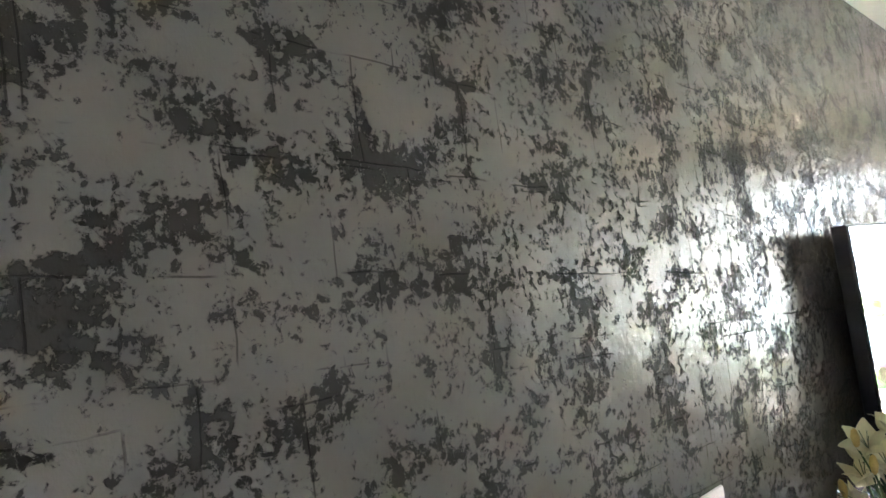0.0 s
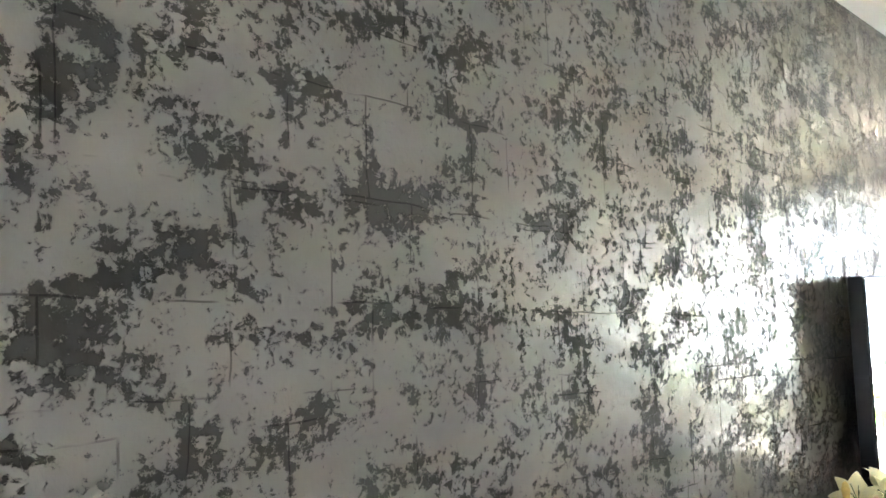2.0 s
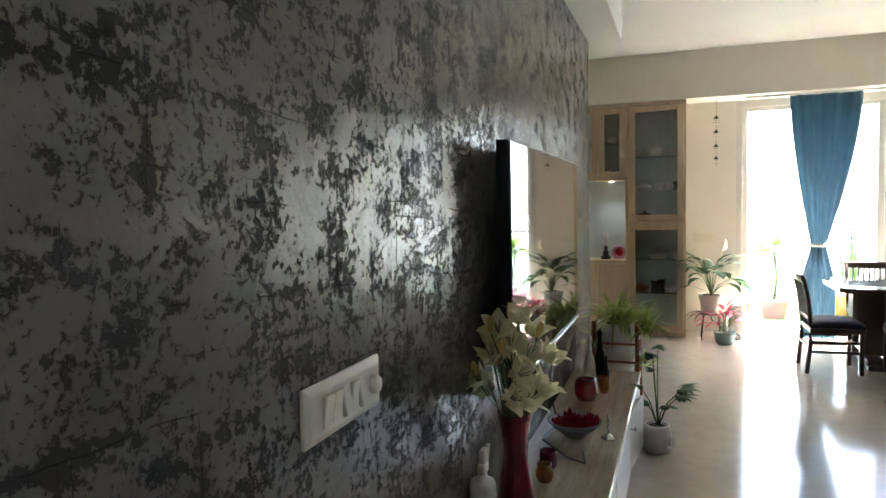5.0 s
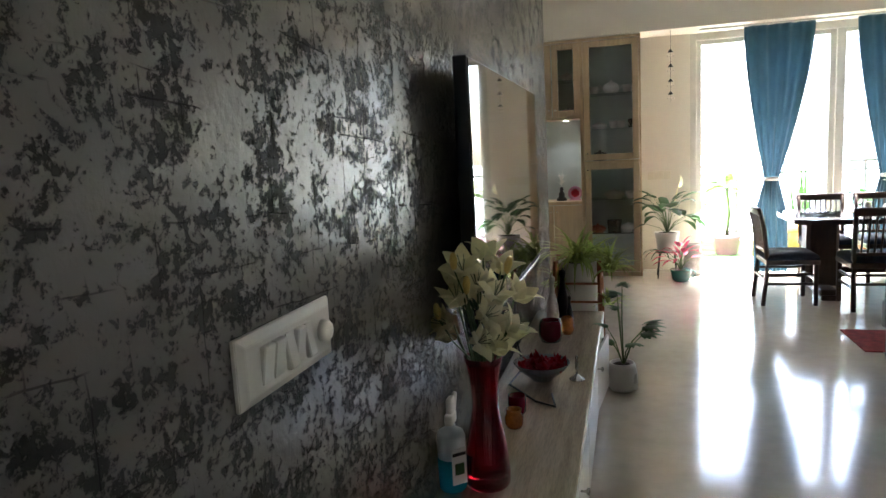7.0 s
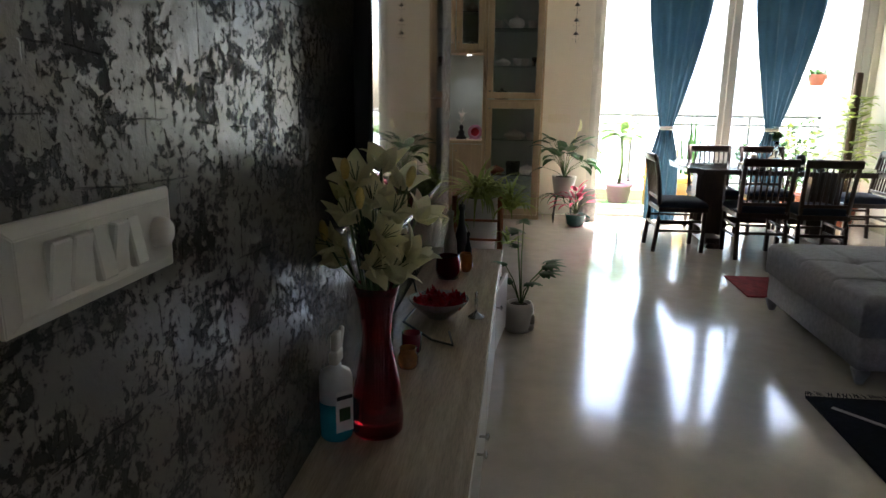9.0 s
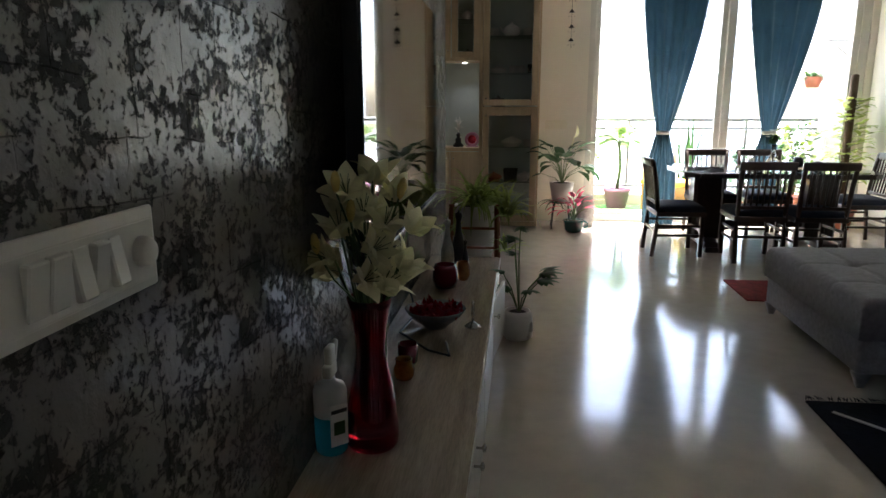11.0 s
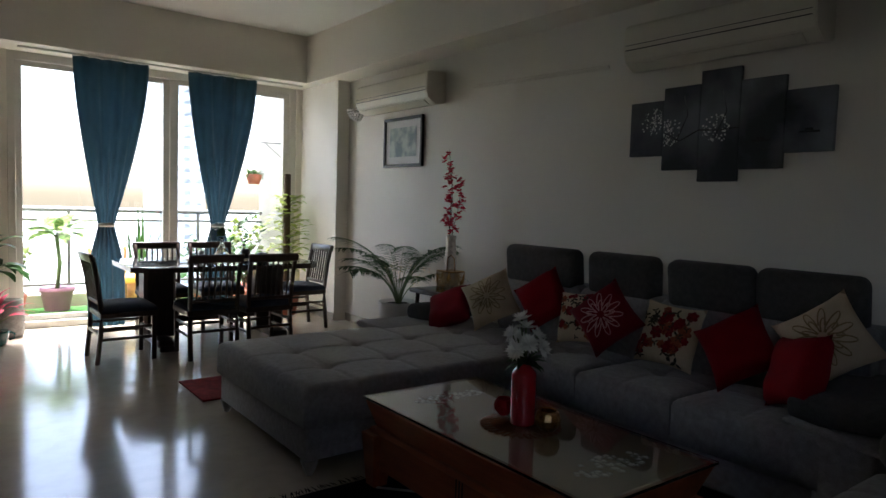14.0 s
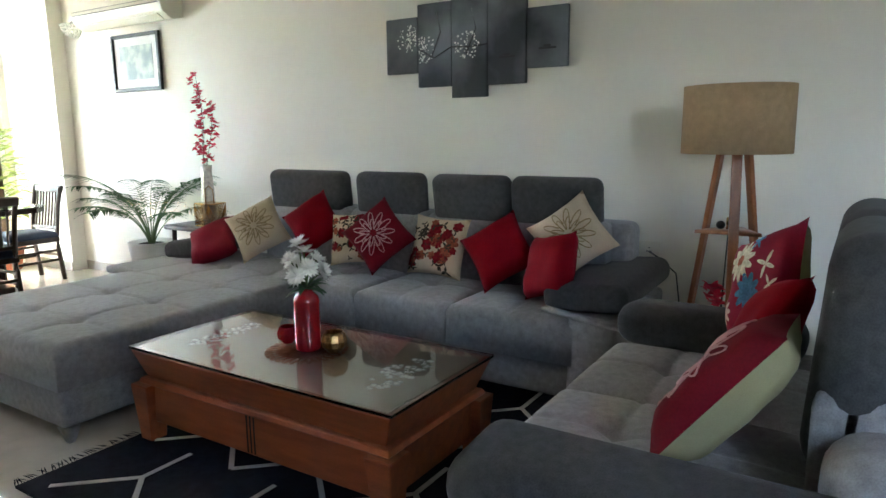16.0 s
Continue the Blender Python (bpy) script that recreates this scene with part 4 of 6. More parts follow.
part("print", span(-0.0155, -0.0125, 6.86, 7.34, 1.86, 2.155, 0), PRINT, pic)


def socket(y, z, w=0.15, h=0.095):
    s = thing("wall_socket", (X_SOFA, y, z), 0, "ivory wall socket plate", "socket", "wall sockets")
    part("plate", span(-0.012, -0.001, -w / 2, w / 2, 0, h, 0.003), PLASTIC, s)
    part("outlet", span(-0.0145, -0.0118, -w * 0.3, w * 0.05, h * 0.2, h * 0.8, 0.001), PLASTIC, s)
    part("switch", span(-0.016, -0.0118, w * 0.12, w * 0.34, h * 0.2, h * 0.8, 0.001), PLASTIC, s)
    for dy, dz in ((-0.03, 0.04), (-0.008, 0.04), (-0.019, 0.06)):
        part("hole", span(-0.0152, -0.014, dy - 0.003, dy + 0.003, dz, dz + 0.007, 0), BLACK, s)
    return s


socket(2.49, 0.635, 0.16, 0.1)
socket(8.14, 0.66, 0.1, 0.1)


def sconce(x, y, z, r):
    s = thing("wall_sconce", (x, y, z), 0, "beaded crystal half-bowl wall lamp", "wall lamp", "beaded wall lamps")
    part("backplate", span(-0.012, 0, -r * 0.5, r * 0.5, -r * 0.2, r * 0.3, 0.003), STEEL, s)
    for i in range(6):
        ph = radians(4 + 15 * i)
        n = max(3, int(12 * math.cos(ph)))
        for j in range(n):
            th = radians(95) + radians(170) * j / max(1, n - 1)
            part("bead", disc_bead(r * 0.13, (r * math.cos(ph) * math.cos(th), r * math.cos(ph) * math.sin(th), -r * math.sin(ph)), 8), CRYSTAL, s)
    return s


sconce(X_SOFA, 8.05, 2.42, 0.12)
sconce(X_SOFA, 2.42, 2.38, 0.14)

# ---- floor lamp ----
lamp = thing("floor_lamp", (4.0, 1.96, 0.0), 0, "wooden tripod floor lamp with a tan jute drum shade", "floor lamp")
part("shade", merge(lathe([(0.23, 1.25), (0.228, 1.54), (0.224, 1.54), (0.226, 1.25), (0.23, 1.25)], 48)), BURLAP, lamp, "tan jute drum shade")
for a in (75, 195, 315):
    c, s = math.cos(radians(a)), math.sin(radians(a))
    part("leg", bar((0.245 * c, 0.245 * s, 0), (0.06 * c, 0.06 * s, 1.3), 0.042, 0.024), LEGWOOD, lamp)
part("shelf", lathe([(0.0, 0.895), (0.16, 0.895), (0.16, 0.91), (0.0, 0.91)], 3), LEGWOOD, lamp)
part("stem", tube([(0, 0, 0.91), (0, 0, 1.42)], 0.01), DARKWOOD, lamp)
part("hub", lathe([(0.0, 1.26), (0.07, 1.26), (0.07, 1.29), (0.0, 1.29)], 20), LEGWOOD, lamp)


# ---- cushions ----
def cushion(at, size, thick, rz, lean, spin, cloth, label, lines=None, back=None, prints=()):
    c = thing("cushion", (0, 0, 0), 0, label, "cushion", "cushions on the sofas")
    c.matrix_world = pose(*at, 0, 0, rz) @ pose(0, 0, 0, lean, 0, 0) @ pose(0, 0, 0, 0, spin, 0)
    bm = moved(pillow(size, size, thick), Matrix.Translation((0, 0, -size / 2)))
    if back:
        rear = bm.copy()
        bmesh.ops.delete(bm, geom=[f for f in bm.faces if f.calc_center_median().y < 0], context="FACES")
        bmesh.ops.delete(rear, geom=[f for f in rear.faces if f.calc_center_median().y >= 0], context="FACES")
        part("back_cover", rear, back, c)
    part("cover", bm, cloth, c)
    if lines or prints:
        em = bmesh.new()

        def skin(u, v, s):
            d = thick * 0.5 * max(0, (1 - u ** 4) * (1 - v ** 4)) ** 0.55
            d *= 1 + 0.06 * math.sin(5 * u + 3 * v) + 0.05 * math.sin(7 * v - 2 * u)
            return (u * size / 2 * (1 - 0.1 * (1 - v * v) * abs(u) ** 3), s * (d + 0.0015), v * size / 2 * (1 - 0.1 * (1 - u * u) * abs(v) ** 3))

        for u, v, rad, n, wide, ink in prints:
            fl = bmesh.new()
            for k in range(n):
                a = 6.283 * k / n + 3 * u + v
                rows = []
                for q in range(5):
                    t = q / 4
                    w = wide * rad * math.sin(math.pi * min(0.96, 0.08 + 0.8 * t ** 0.8))
                    rows.append([fl.verts.new(skin(*[max(-0.96, min(0.96, e)) for e in (u + rad * t * math.cos(a) - w * g * math.sin(a), v + rad * t * math.sin(a) + w * g * math.cos(a))], 1)) for g in (-1, 0, 1)])
                for e, f in zip(rows, rows[1:]):
                    for j in (0, 1):
                        fl.faces.new((e[j], e[j + 1], f[j + 1], f[j]))
            tagged(part("printed_flower", fl, ink, c), kind="stuff")
        for s in () if not lines else ((1,) if back else (1, -1)):
            for ring, (n, r0, r1) in enumerate(((9, 0.12, 0.5), (11, 0.3, 0.78))):
                for k in range(n):
                    a = 6.283 * (k + 0.5 * ring) / n
                    pts = []
                    for q in range(9):
                        w = math.pi * q / 8
                        r = r0 + (r1 - r0) * math.sin(w)
                        b = a + (q / 8 - 0.5) * 5.2 / n
                        pts.append(skin(max(-0.95, min(0.95, r * math.cos(b))), max(-0.95, min(0.95, r * math.sin(b))), s))
                    tube(pts, 0.0032, 4, em)
        if lines:
            tagged(part("embroidery", em, lines, c), kind="stuff")
        else:
            em.free()
    return c


GOLDTHREAD = mat("brown_gold_thread", (0.3, 0.2, 0.08), 0.6, vary=0.1, bump=0)
PALETHREAD = mat("pale_rose_thread", (0.6, 0.35, 0.33), 0.6, vary=0.1, bump=0)
INKBLUE = mat("blue_print_ink", (0.08, 0.2, 0.32), 0.8, vary=0.3, scale=30, bump=0.05, spec=0.1)
INKCREAM = mat("cream_print_ink", (0.66, 0.58, 0.4), 0.8, vary=0.3, scale=40, bump=0.05, spec=0.1)
INKRED = mat("red_print_ink", (0.24, 0.012, 0.018), 0.8, vary=0.4, scale=40, bump=0.05, spec=0.1)
INKRUST = mat("rust_print_ink", (0.36, 0.1, 0.05), 0.8, vary=0.4, scale=40, bump=0.05, spec=0.1)
INKLEAF = mat("dark_leaf_print_ink", (0.06, 0.05, 0.035), 0.8, vary=0.3, scale=30, bump=0.05, spec=0.1)
ROSECLOTH = mat("magenta_cloth", (0.24, 0.012, 0.03), 0.75, vary=0.12, scale=9, bump=0.1, spec=0.12)
random.seed(29)


def bouquet_print():
    """A scatter of red and rust flowers with dark leaves."""
    out = []
    for k in range(34):
        out.append((random.uniform(-0.85, 0.85), random.uniform(-0.85, 0.85), random.uniform(0.1, 0.2), 3, 0.22, INKLEAF))
    for k in range(24):
        out.append((random.uniform(-0.8, 0.8), random.uniform(-0.8, 0.8), random.uniform(0.1, 0.24), 6, 0.42, INKRED if k % 3 else INKRUST))
    return out


SHOWY = [(0.3, 0.42, 0.42, 11, 0.2, INKCREAM), (0.3, 0.42, 0.12, 7, 0.4, INKRUST), (0.05, -0.2, 0.34, 9, 0.24, INKBLUE), (-0.5, -0.62, 0.22, 9, 0.24, INKBLUE),
         (-0.45, 0.2, 0.26, 4, 0.16, INKCREAM), (-0.6, -0.2, 0.2, 4, 0.16, INKCREAM), (0.72, -0.5, 0.24, 8, 0.24, INKCREAM), (-0.1, 0.75, 0.2, 5, 0.18, INKBLUE)]
cushion((3.9, 5.38, 0.6), 0.36, 0.15, 100, 44, 32, WINE, "dark wine satin cushion resting on the chaise arm")
cushion((3.98, 5.0, 0.71), 0.37, 0.16, 116, 26, 30, BEIGECLOTH, "cream cushion with a brown line flower", GOLDTHREAD)
cushion((4.04, 4.53, 0.77), 0.34, 0.17, 108, 22, 36, CRIMSON, "plain crimson satin cushion stood on its corner")
cushion((4.07, 4.21, 0.69), 0.34, 0.14, 100, 18, 6, BEIGECLOTH, "cream cushion with a red floral print", prints=bouquet_print())
cushion((3.92, 3.9, 0.75), 0.345, 0.17, 106, 20, 42, WINE, "wine satin cushion embroidered with a pale flower", PALETHREAD)
cushion((4.04, 3.55, 0.695), 0.36, 0.14, 94, 18, -3, BEIGECLOTH, "cream cushion with a red floral print", prints=bouquet_print())
cushion((4.0, 3.13, 0.71), 0.35, 0.17, 98, 24, 34, CRIMSON, "plain crimson satin cushion stood on its corner")
cushion((4.07, 2.74, 0.81), 0.36, 0.16, 98, 20, 38, BEIGECLOTH, "cream cushion with a brown line flower", GOLDTHREAD)
cushion((3.84, 2.76, 0.69), 0.34, 0.15, 56, 20, 14, CRIMSON, "plain crimson satin cushion leaning on the sofa arm")
cushion((3.36, 1.73, 0.81), 0.4, 0.14, 34, 16, 24, ROSECLOTH, "magenta cushion with cream and blue flowers", None, OLIVECLOTH, SHOWY)
cushion((3.05, 1.7, 0.72), 0.37, 0.14, 14, 28, 22, CRIMSON, "plain crimson satin cushion on the two-seat sofa")
cushion((2.64, 1.73, 0.68), 0.46, 0.18, -4, 38, 8, WINE, "wine and pale olive cushion embroidered with a flower", PALETHREAD, OLIVECLOTH)

# ---- plants and vases ----
def pot(parent, profile, material, soil_r, soil_z, name="pot"):
    part(name, lathe(profile, 28), material, parent)
    part("soil", lathe([(0.0, soil_z - 0.01), (soil_r, soil_z - 0.01), (soil_r * 0.7, soil_z + 0.004), (0.0, soil_z + 0.008)], 20), SOIL, parent)


vase = thing("lily_vase", (0.16, 2.81, 0.42), 0, "waisted deep red glass vase of cream artificial lilies", "vase")
part("vase_body", lathe([(0.0, 0.0), (0.07, 0.0), (0.076, 0.012), (0.076, 0.05), (0.068, 0.13), (0.053, 0.21), (0.043, 0.27), (0.042, 0.3), (0.047, 0.36), (0.056, 0.41), (0.064, 0.44), (0.061, 0.44), (0.053, 0.41), (0.044, 0.36), (0.039, 0.3), (0.04, 0.27), (0.05, 0.21), (0.064, 0.13), (0.071, 0.05), (0.0, 0.035)], 40), REDGLASS, vase, "deep red glass")
random.seed(4)
heads = [(-0.14, -0.07, 0.61), (0.15, -0.06, 0.59), (-0.01, -0.13, 0.56), (0.04, 0.13, 0.62), (-0.13, 0.06, 0.72), (-0.06, -0.1, 0.78), (0.09, -0.1, 0.7), (0.18, 0.03, 0.68),
         (0.02, 0.03, 0.81), (0.13, 0.06, 0.54), (-0.09, -0.12, 0.68), (0.1, 0.08, 0.76), (-0.15, 0.03, 0.55), (0.03, -0.13, 0.64), (0.07, -0.13, 0.54), (-0.07, 0.1, 0.64), (0.0, -0.06, 0.72), (-0.02, 0.1, 0.74)]
random.seed(4)
for hx, hy, hz in heads:
    part("stem", tube([(hx * 0.2, hy * 0.2, 0.06), (hx * 0.25, hy * 0.25, 0.4), (hx * 0.6, hy * 0.6, hz - 0.05)], 0.0035, 6), STEM, vase)
    fl, tip = bmesh.new(), bmesh.new()
    for k in range(6):
        blade(fl, (0, 0, 0), 60 * k + random.uniform(-8, 8), 80, random.uniform(0.088, 0.115), 0.07 if k % 2 else 0.054, random.uniform(55, 105), 8, 0.35, 0.62, random.uniform(-0.5, 0.5))
    for k in range(5):
        a = 1.257 * k
        tube([(0, 0, 0.01), (0.01 * math.cos(a), 0.01 * math.sin(a), 0.05), (0.018 * math.cos(a), 0.018 * math.sin(a), 0.075)], 0.0011, 4, tip)
    m = pose(hx * 0.6, hy * 0.6, hz - 0.06, 0, 0, math.degrees(math.atan2(hy, hx))) @ pose(0, 0, 0, 0, random.uniform(15, 40) + 25 * (hz < 0.68), random.uniform(0, 60))
    head = part("lily_flower", moved(fl, m), PETAL, vase, "cream open lily")
    part("stamen", moved(tip, m), STEM, head)
for k in range(24):
    lf, a = bmesh.new(), 15 * k + random.uniform(-6, 6)
    blade(lf, (0.03 * math.cos(radians(a)), 0.03 * math.sin(radians(a)), random.uniform(0.42, 0.6)), a, random.uniform(35, 80), random.uniform(0.07, 0.13), 0.016, 70, 5)
    part("leaf", lf, DARKLEAF, vase)
for hx, hy, hz in ((-0.05, -0.12, 0.77), (-0.01, -0.14, 0.7), (0.1, -0.07, 0.75), (-0.12, -0.07, 0.6)):
    part("lily_bud", moved(lathe([(0.0, 0.0), (0.009, 0.012), (0.013, 0.035), (0.008, 0.055), (0.0, 0.062)], 10), pose(hx, hy, hz - 0.03, -14, 12 * hx / 0.1, 0)), BUD, vase, "yellow bud")
    part("bud_stem", tube([(hx * 0.2, hy * 0.2, 0.42), (hx * 0.7, hy * 0.7, hz - 0.1), (hx, hy, hz - 0.025)], 0.003, 5), STEM, vase)

san = thing("spray_bottle", (0.052, 2.76, 0.42), 0, "milky spray bottle half full of blue liquid", "bottle")
part("liquid", lathe([(0.0, 0.0), (0.036, 0.0), (0.039, 0.008), (0.039, 0.1), (0.0, 0.1)], 24), BLUELIQUID, san, "blue liquid")
part("bottle", lathe([(0.039, 0.1015), (0.039, 0.165), (0.034, 0.18), (0.014, 0.192), (0.014, 0.2), (0.0, 0.2)], 24), MILKY, san)
part("trigger_head", merge(span(-0.012, 0.012, -0.02, 0.03, 0.2, 0.235, 0.006, 2), moved(box(0.012, 0.02, 0.07, (0, 0, 0), 0.004), pose(0, 0.03, 0.215, -25, 0, 0)), span(-0.009, 0.009, -0.01, 0.03, 0.232, 0.28, 0.006, 2)), PLASTIC, san)
part("label_panel", moved(span(-0.022, 0.022, -0.0008, 0.0008, 0.03, 0.14, 0), pose(0.028, -0.0295, 0, 0, 0, 43)), PAPER, san)
part("label_bar", moved(span(-0.02, 0.02, -0.0006, 0.0006, 0.118, 0.128, 0), pose(0.0288, -0.0303, 0, 0, 0, 43)), BLACK, san)
part("label_mark", moved(span(-0.014, 0.014, -0.0006, 0.0006, 0.06, 0.095, 0), pose(0.0288, -0.0303, 0, 0, 0, 43)), DARKLEAF, san)

san.scale = (1.2, 1.2, 1.1)
jar = thing("candle_jar", (0.17, 3.28, 0.42), 0, "small amber glass candle jar", "candle jar")
part("glass", lathe([(0.0, 0), (0.03, 0), (0.037, 0.015), (0.038, 0.04), (0.029, 0.06), (0.031, 0.075), (0.028, 0.075), (0.026, 0.06), (0.034, 0.04), (0.0, 0.01)], 24), AMBER, jar)
cup = thing("red_cup", (0.16, 3.42, 0.42), 0, "dark red ceramic cup candle holder", "candle holder")
part("cup", lathe([(0.0, 0), (0.03, 0), (0.038, 0.012), (0.038, 0.08), (0.035, 0.08), (0.033, 0.014), (0.0, 0.01)], 24), WINEGLAZE, cup)
bowl = thing("glass_bowl", (0.21, 3.86, 0.42), 0, "cut glass bowl of dried red petals", "bowl")
part("bowl", lathe([(0.0, 0), (0.05, 0), (0.06, 0.012), (0.11, 0.05), (0.135, 0.085), (0.131, 0.087), (0.104, 0.054), (0.05, 0.016), (0.0, 0.012)], 40), CUTGLASS, bowl, "cut glass")
random.seed(8)
pp = bmesh.new()
for k in range(150):
    a, r = random.random() * 6.28, 0.11 * random.random() ** 0.5
    blade(pp, (r * math.cos(a), r * math.sin(a), 0.075 + 0.03 * random.random() * (1 - r / 0.12)), random.uniform(0, 360), random.uniform(-20, 60), random.uniform(0.025, 0.05), 0.025, random.uniform(-60, 90), 3, 0.5)
tagged(part("petal_heap", pp, CRIMSON, bowl, "dried red petals"), kind="stuff")
part("petal_bed", lathe([(0.0, 0.02), (0.05, 0.022), (0.1, 0.06), (0.108, 0.075), (0.05, 0.088), (0.0, 0.09)], 24), WINE, bowl)
bell = thing("hand_bell", (0.375, 3.87, 0.42), 0, "small silver hand bell", "bell")
part("bell_body", lathe([(0.026, 0.0), (0.027, 0.004), (0.013, 0.014), (0.005, 0.02), (0.0, 0.022)], 20), STEEL, bell)
part("handle", lathe([(0.0, 0.02), (0.005, 0.022), (0.004, 0.035), (0.007, 0.042), (0.004, 0.05), (0.007, 0.06), (0.004, 0.07), (0.005, 0.085), (0.0, 0.09)], 12), STEEL, bell)
bell.scale = (1.35, 1.35, 1.35)
cup2 = thing("red_votive", (0.18, 4.52, 0.42), 0, "squat red mosaic candle holder", "candle holder")
part("cup", lathe([(0.0, 0), (0.055, 0), (0.07, 0.04), (0.066, 0.1), (0.056, 0.125), (0.05, 0.125), (0.06, 0.1), (0.0, 0.02)], 20), WINEGLAZE, cup2)
cup3 = thing("gold_votive", (0.26, 4.68, 0.42), 0, "copper mosaic glass candle holder", "candle holder")
part("cup", lathe([(0.0, 0), (0.03, 0), (0.042, 0.03), (0.038, 0.09), (0.03, 0.105), (0.027, 0.105), (0.034, 0.08), (0.0, 0.02)], 20), AMBER, cup3)
for x, y, h, m_, lab in ((0.14, 5.0, 0.3, SILVER, "tall slim silver cat-shaped vase"), (0.2, 5.08, 0.33, BLACK, "tall slim black cat-shaped vase"), (0.25, 4.98, 0.17, BLACK, "small black cat-shaped vase")):
    cat = thing("cat_vase", (x, y, 0.42), 0, lab, "vase", "cat-shaped vases")
    k = h / 0.3
    part("body", lathe([(0.0, 0), (0.03 * k, 0), (0.042 * k, 0.03 * k), (0.038 * k, 0.1 * k), (0.018 * k, 0.18 * k), (0.013 * k, 0.24 * k), (0.02 * k, 0.265 * k), (0.018 * k, 0.285 * k), (0.0, 0.29 * k)], 20), m_, cat)
    for s in (-1, 1):
        part("ear", moved(lathe([(0.008 * k, 0), (0.0, 0.035 * k)], 8), pose(0, s * 0.012 * k, 0.275 * k, -s * 20, 0, 0)), m_, cat)
cab1 = thing("television_cable", (0, 0, 0), 0, "black cable from the television down to the unit", "cable")
part("cable", tube([(0.03, 4.2, 0.97), (0.03, 4.22, 0.75), (0.05, 4.1, 0.55), (0.1, 4.0, 0.43), (0.07, 3.75, 0.426), (0.22, 3.55, 0.426), (0.31, 3.5, 0.426), (0.28, 3.65, 0.426)], 0.005, 6), CABLE, cab1)

# spider plant on a wooden stand at the end of the unit
ps = thing("planter_stand", (0.27, 5.55, 0.0), 0, "spider plant in a ribbed pale pot on a wooden stand", "potted plant")
for sx in (-1, 1):
    for sy in (-1, 1):
        part("stand_leg", bar((sx * 0.16, sy * 0.15, 0), (sx * 0.15, sy * 0.14, 0.74), 0.026), LEGWOOD, ps)
for z in (0.3, 0.45, 0.58):
    for s in (-1, 1):
        part("stand_rail", bar((-0.15, s * 0.145, z), (0.15, s * 0.145, z), 0.016), LEGWOOD, ps)
        part("stand_rail", bar((s * 0.155, -0.14, z + 0.02), (s * 0.155, 0.14, z + 0.02), 0.016), LEGWOOD, ps)
pot(ps, [(0.0, 0.32), (0.11, 0.32), (0.135, 0.5), (0.13, 0.52), (0.14, 0.6), (0.136, 0.62), (0.145, 0.72), (0.135, 0.72), (0.13, 0.68), (0.0, 0.68)], WHITEPOT, 0.13, 0.7)
random.seed(11)
for cx, cy, cz, n, ln in ((0, 0, 0.7, 120, 0.34), (0.22, -0.02, 0.64, 70, 0.26), (0.12, 0.1, 0.72, 40, 0.28), (-0.12, -0.1, 0.55, 24, 0.22), (0.2, -0.1, 0.42, 18, 0.18)):
    sp = bmesh.new()
    for k in range(n):
        blade(sp, (cx + random.uniform(-0.03, 0.03), cy + random.uniform(-0.03, 0.03), cz), random.uniform(0, 360), random.uniform(25, 85), random.uniform(0.6, 1.2) * ln, 0.025, random.uniform(60, 140), 6, 0.3, 0.4)
    part("leaf_tuft", sp, PALELEAF, ps)


def lobed_leaf(bm, base, yaw, rise, size):
    p = Vector(base)
    for k in range(9):
        off = -100 + 25 * k
        blade(bm, p, yaw + off, rise - abs(off) * 0.25, size * (1.0 - abs(off) / 190), size * 0.42, 35, 4, 0.15, 0.6)


ph = thing("white_face_pot", (0.57, 4.93, 0.0), 0, "lobed-leaf plant in a white moulded face pot on the floor", "potted plant")
pot(ph, [(0.0, 0), (0.07, 0), (0.088, 0.03), (0.094, 0.09), (0.085, 0.15), (0.075, 0.175), (0.068, 0.175), (0.07, 0.15), (0.0, 0.15)], WHITEPOT, 0.07, 0.16)
part("moulded_nose", moved(lathe([(0.02, 0), (0.01, 0.05), (0.0, 0.07)], 10), pose(0.075, -0.045, 0.06, 0, 12, -30)), WHITEPOT, ph)
part("moulded_chin", disc_bead(0.024, (0.07, -0.042, 0.035), 12), WHITEPOT, ph)
random.seed(3)
lv = bmesh.new()
for a, r, z, s in ((10, 0.14, 0.36, 0.13), (35, 0.2, 0.4, 0.12), (-25, 0.17, 0.43, 0.12), (160, 0.06, 0.3, 0.09), (190, 0.1, 0.42, 0.08), (120, 0.05, 0.6, 0.12), (80, 0.04, 0.66, 0.1), (200, 0.08, 0.33, 0.09), (-60, 0.12, 0.33, 0.1), (140, 0.03, 0.52, 0.08)):
    e = (r * math.cos(radians(a)), r * math.sin(radians(a)), z)
    stm = bmesh.new()
    tube([(0.01, 0, 0.15), (e[0] * 0.4, e[1] * 0.4, 0.15 + (z - 0.15) * 0.6), e], 0.004, 6, stm, 0.6)
    lobed_leaf(lv, e, a, 15, s)
    part("stem", stm, STEM, ph)
part("foliage", lv, DARKLEAF, ph)


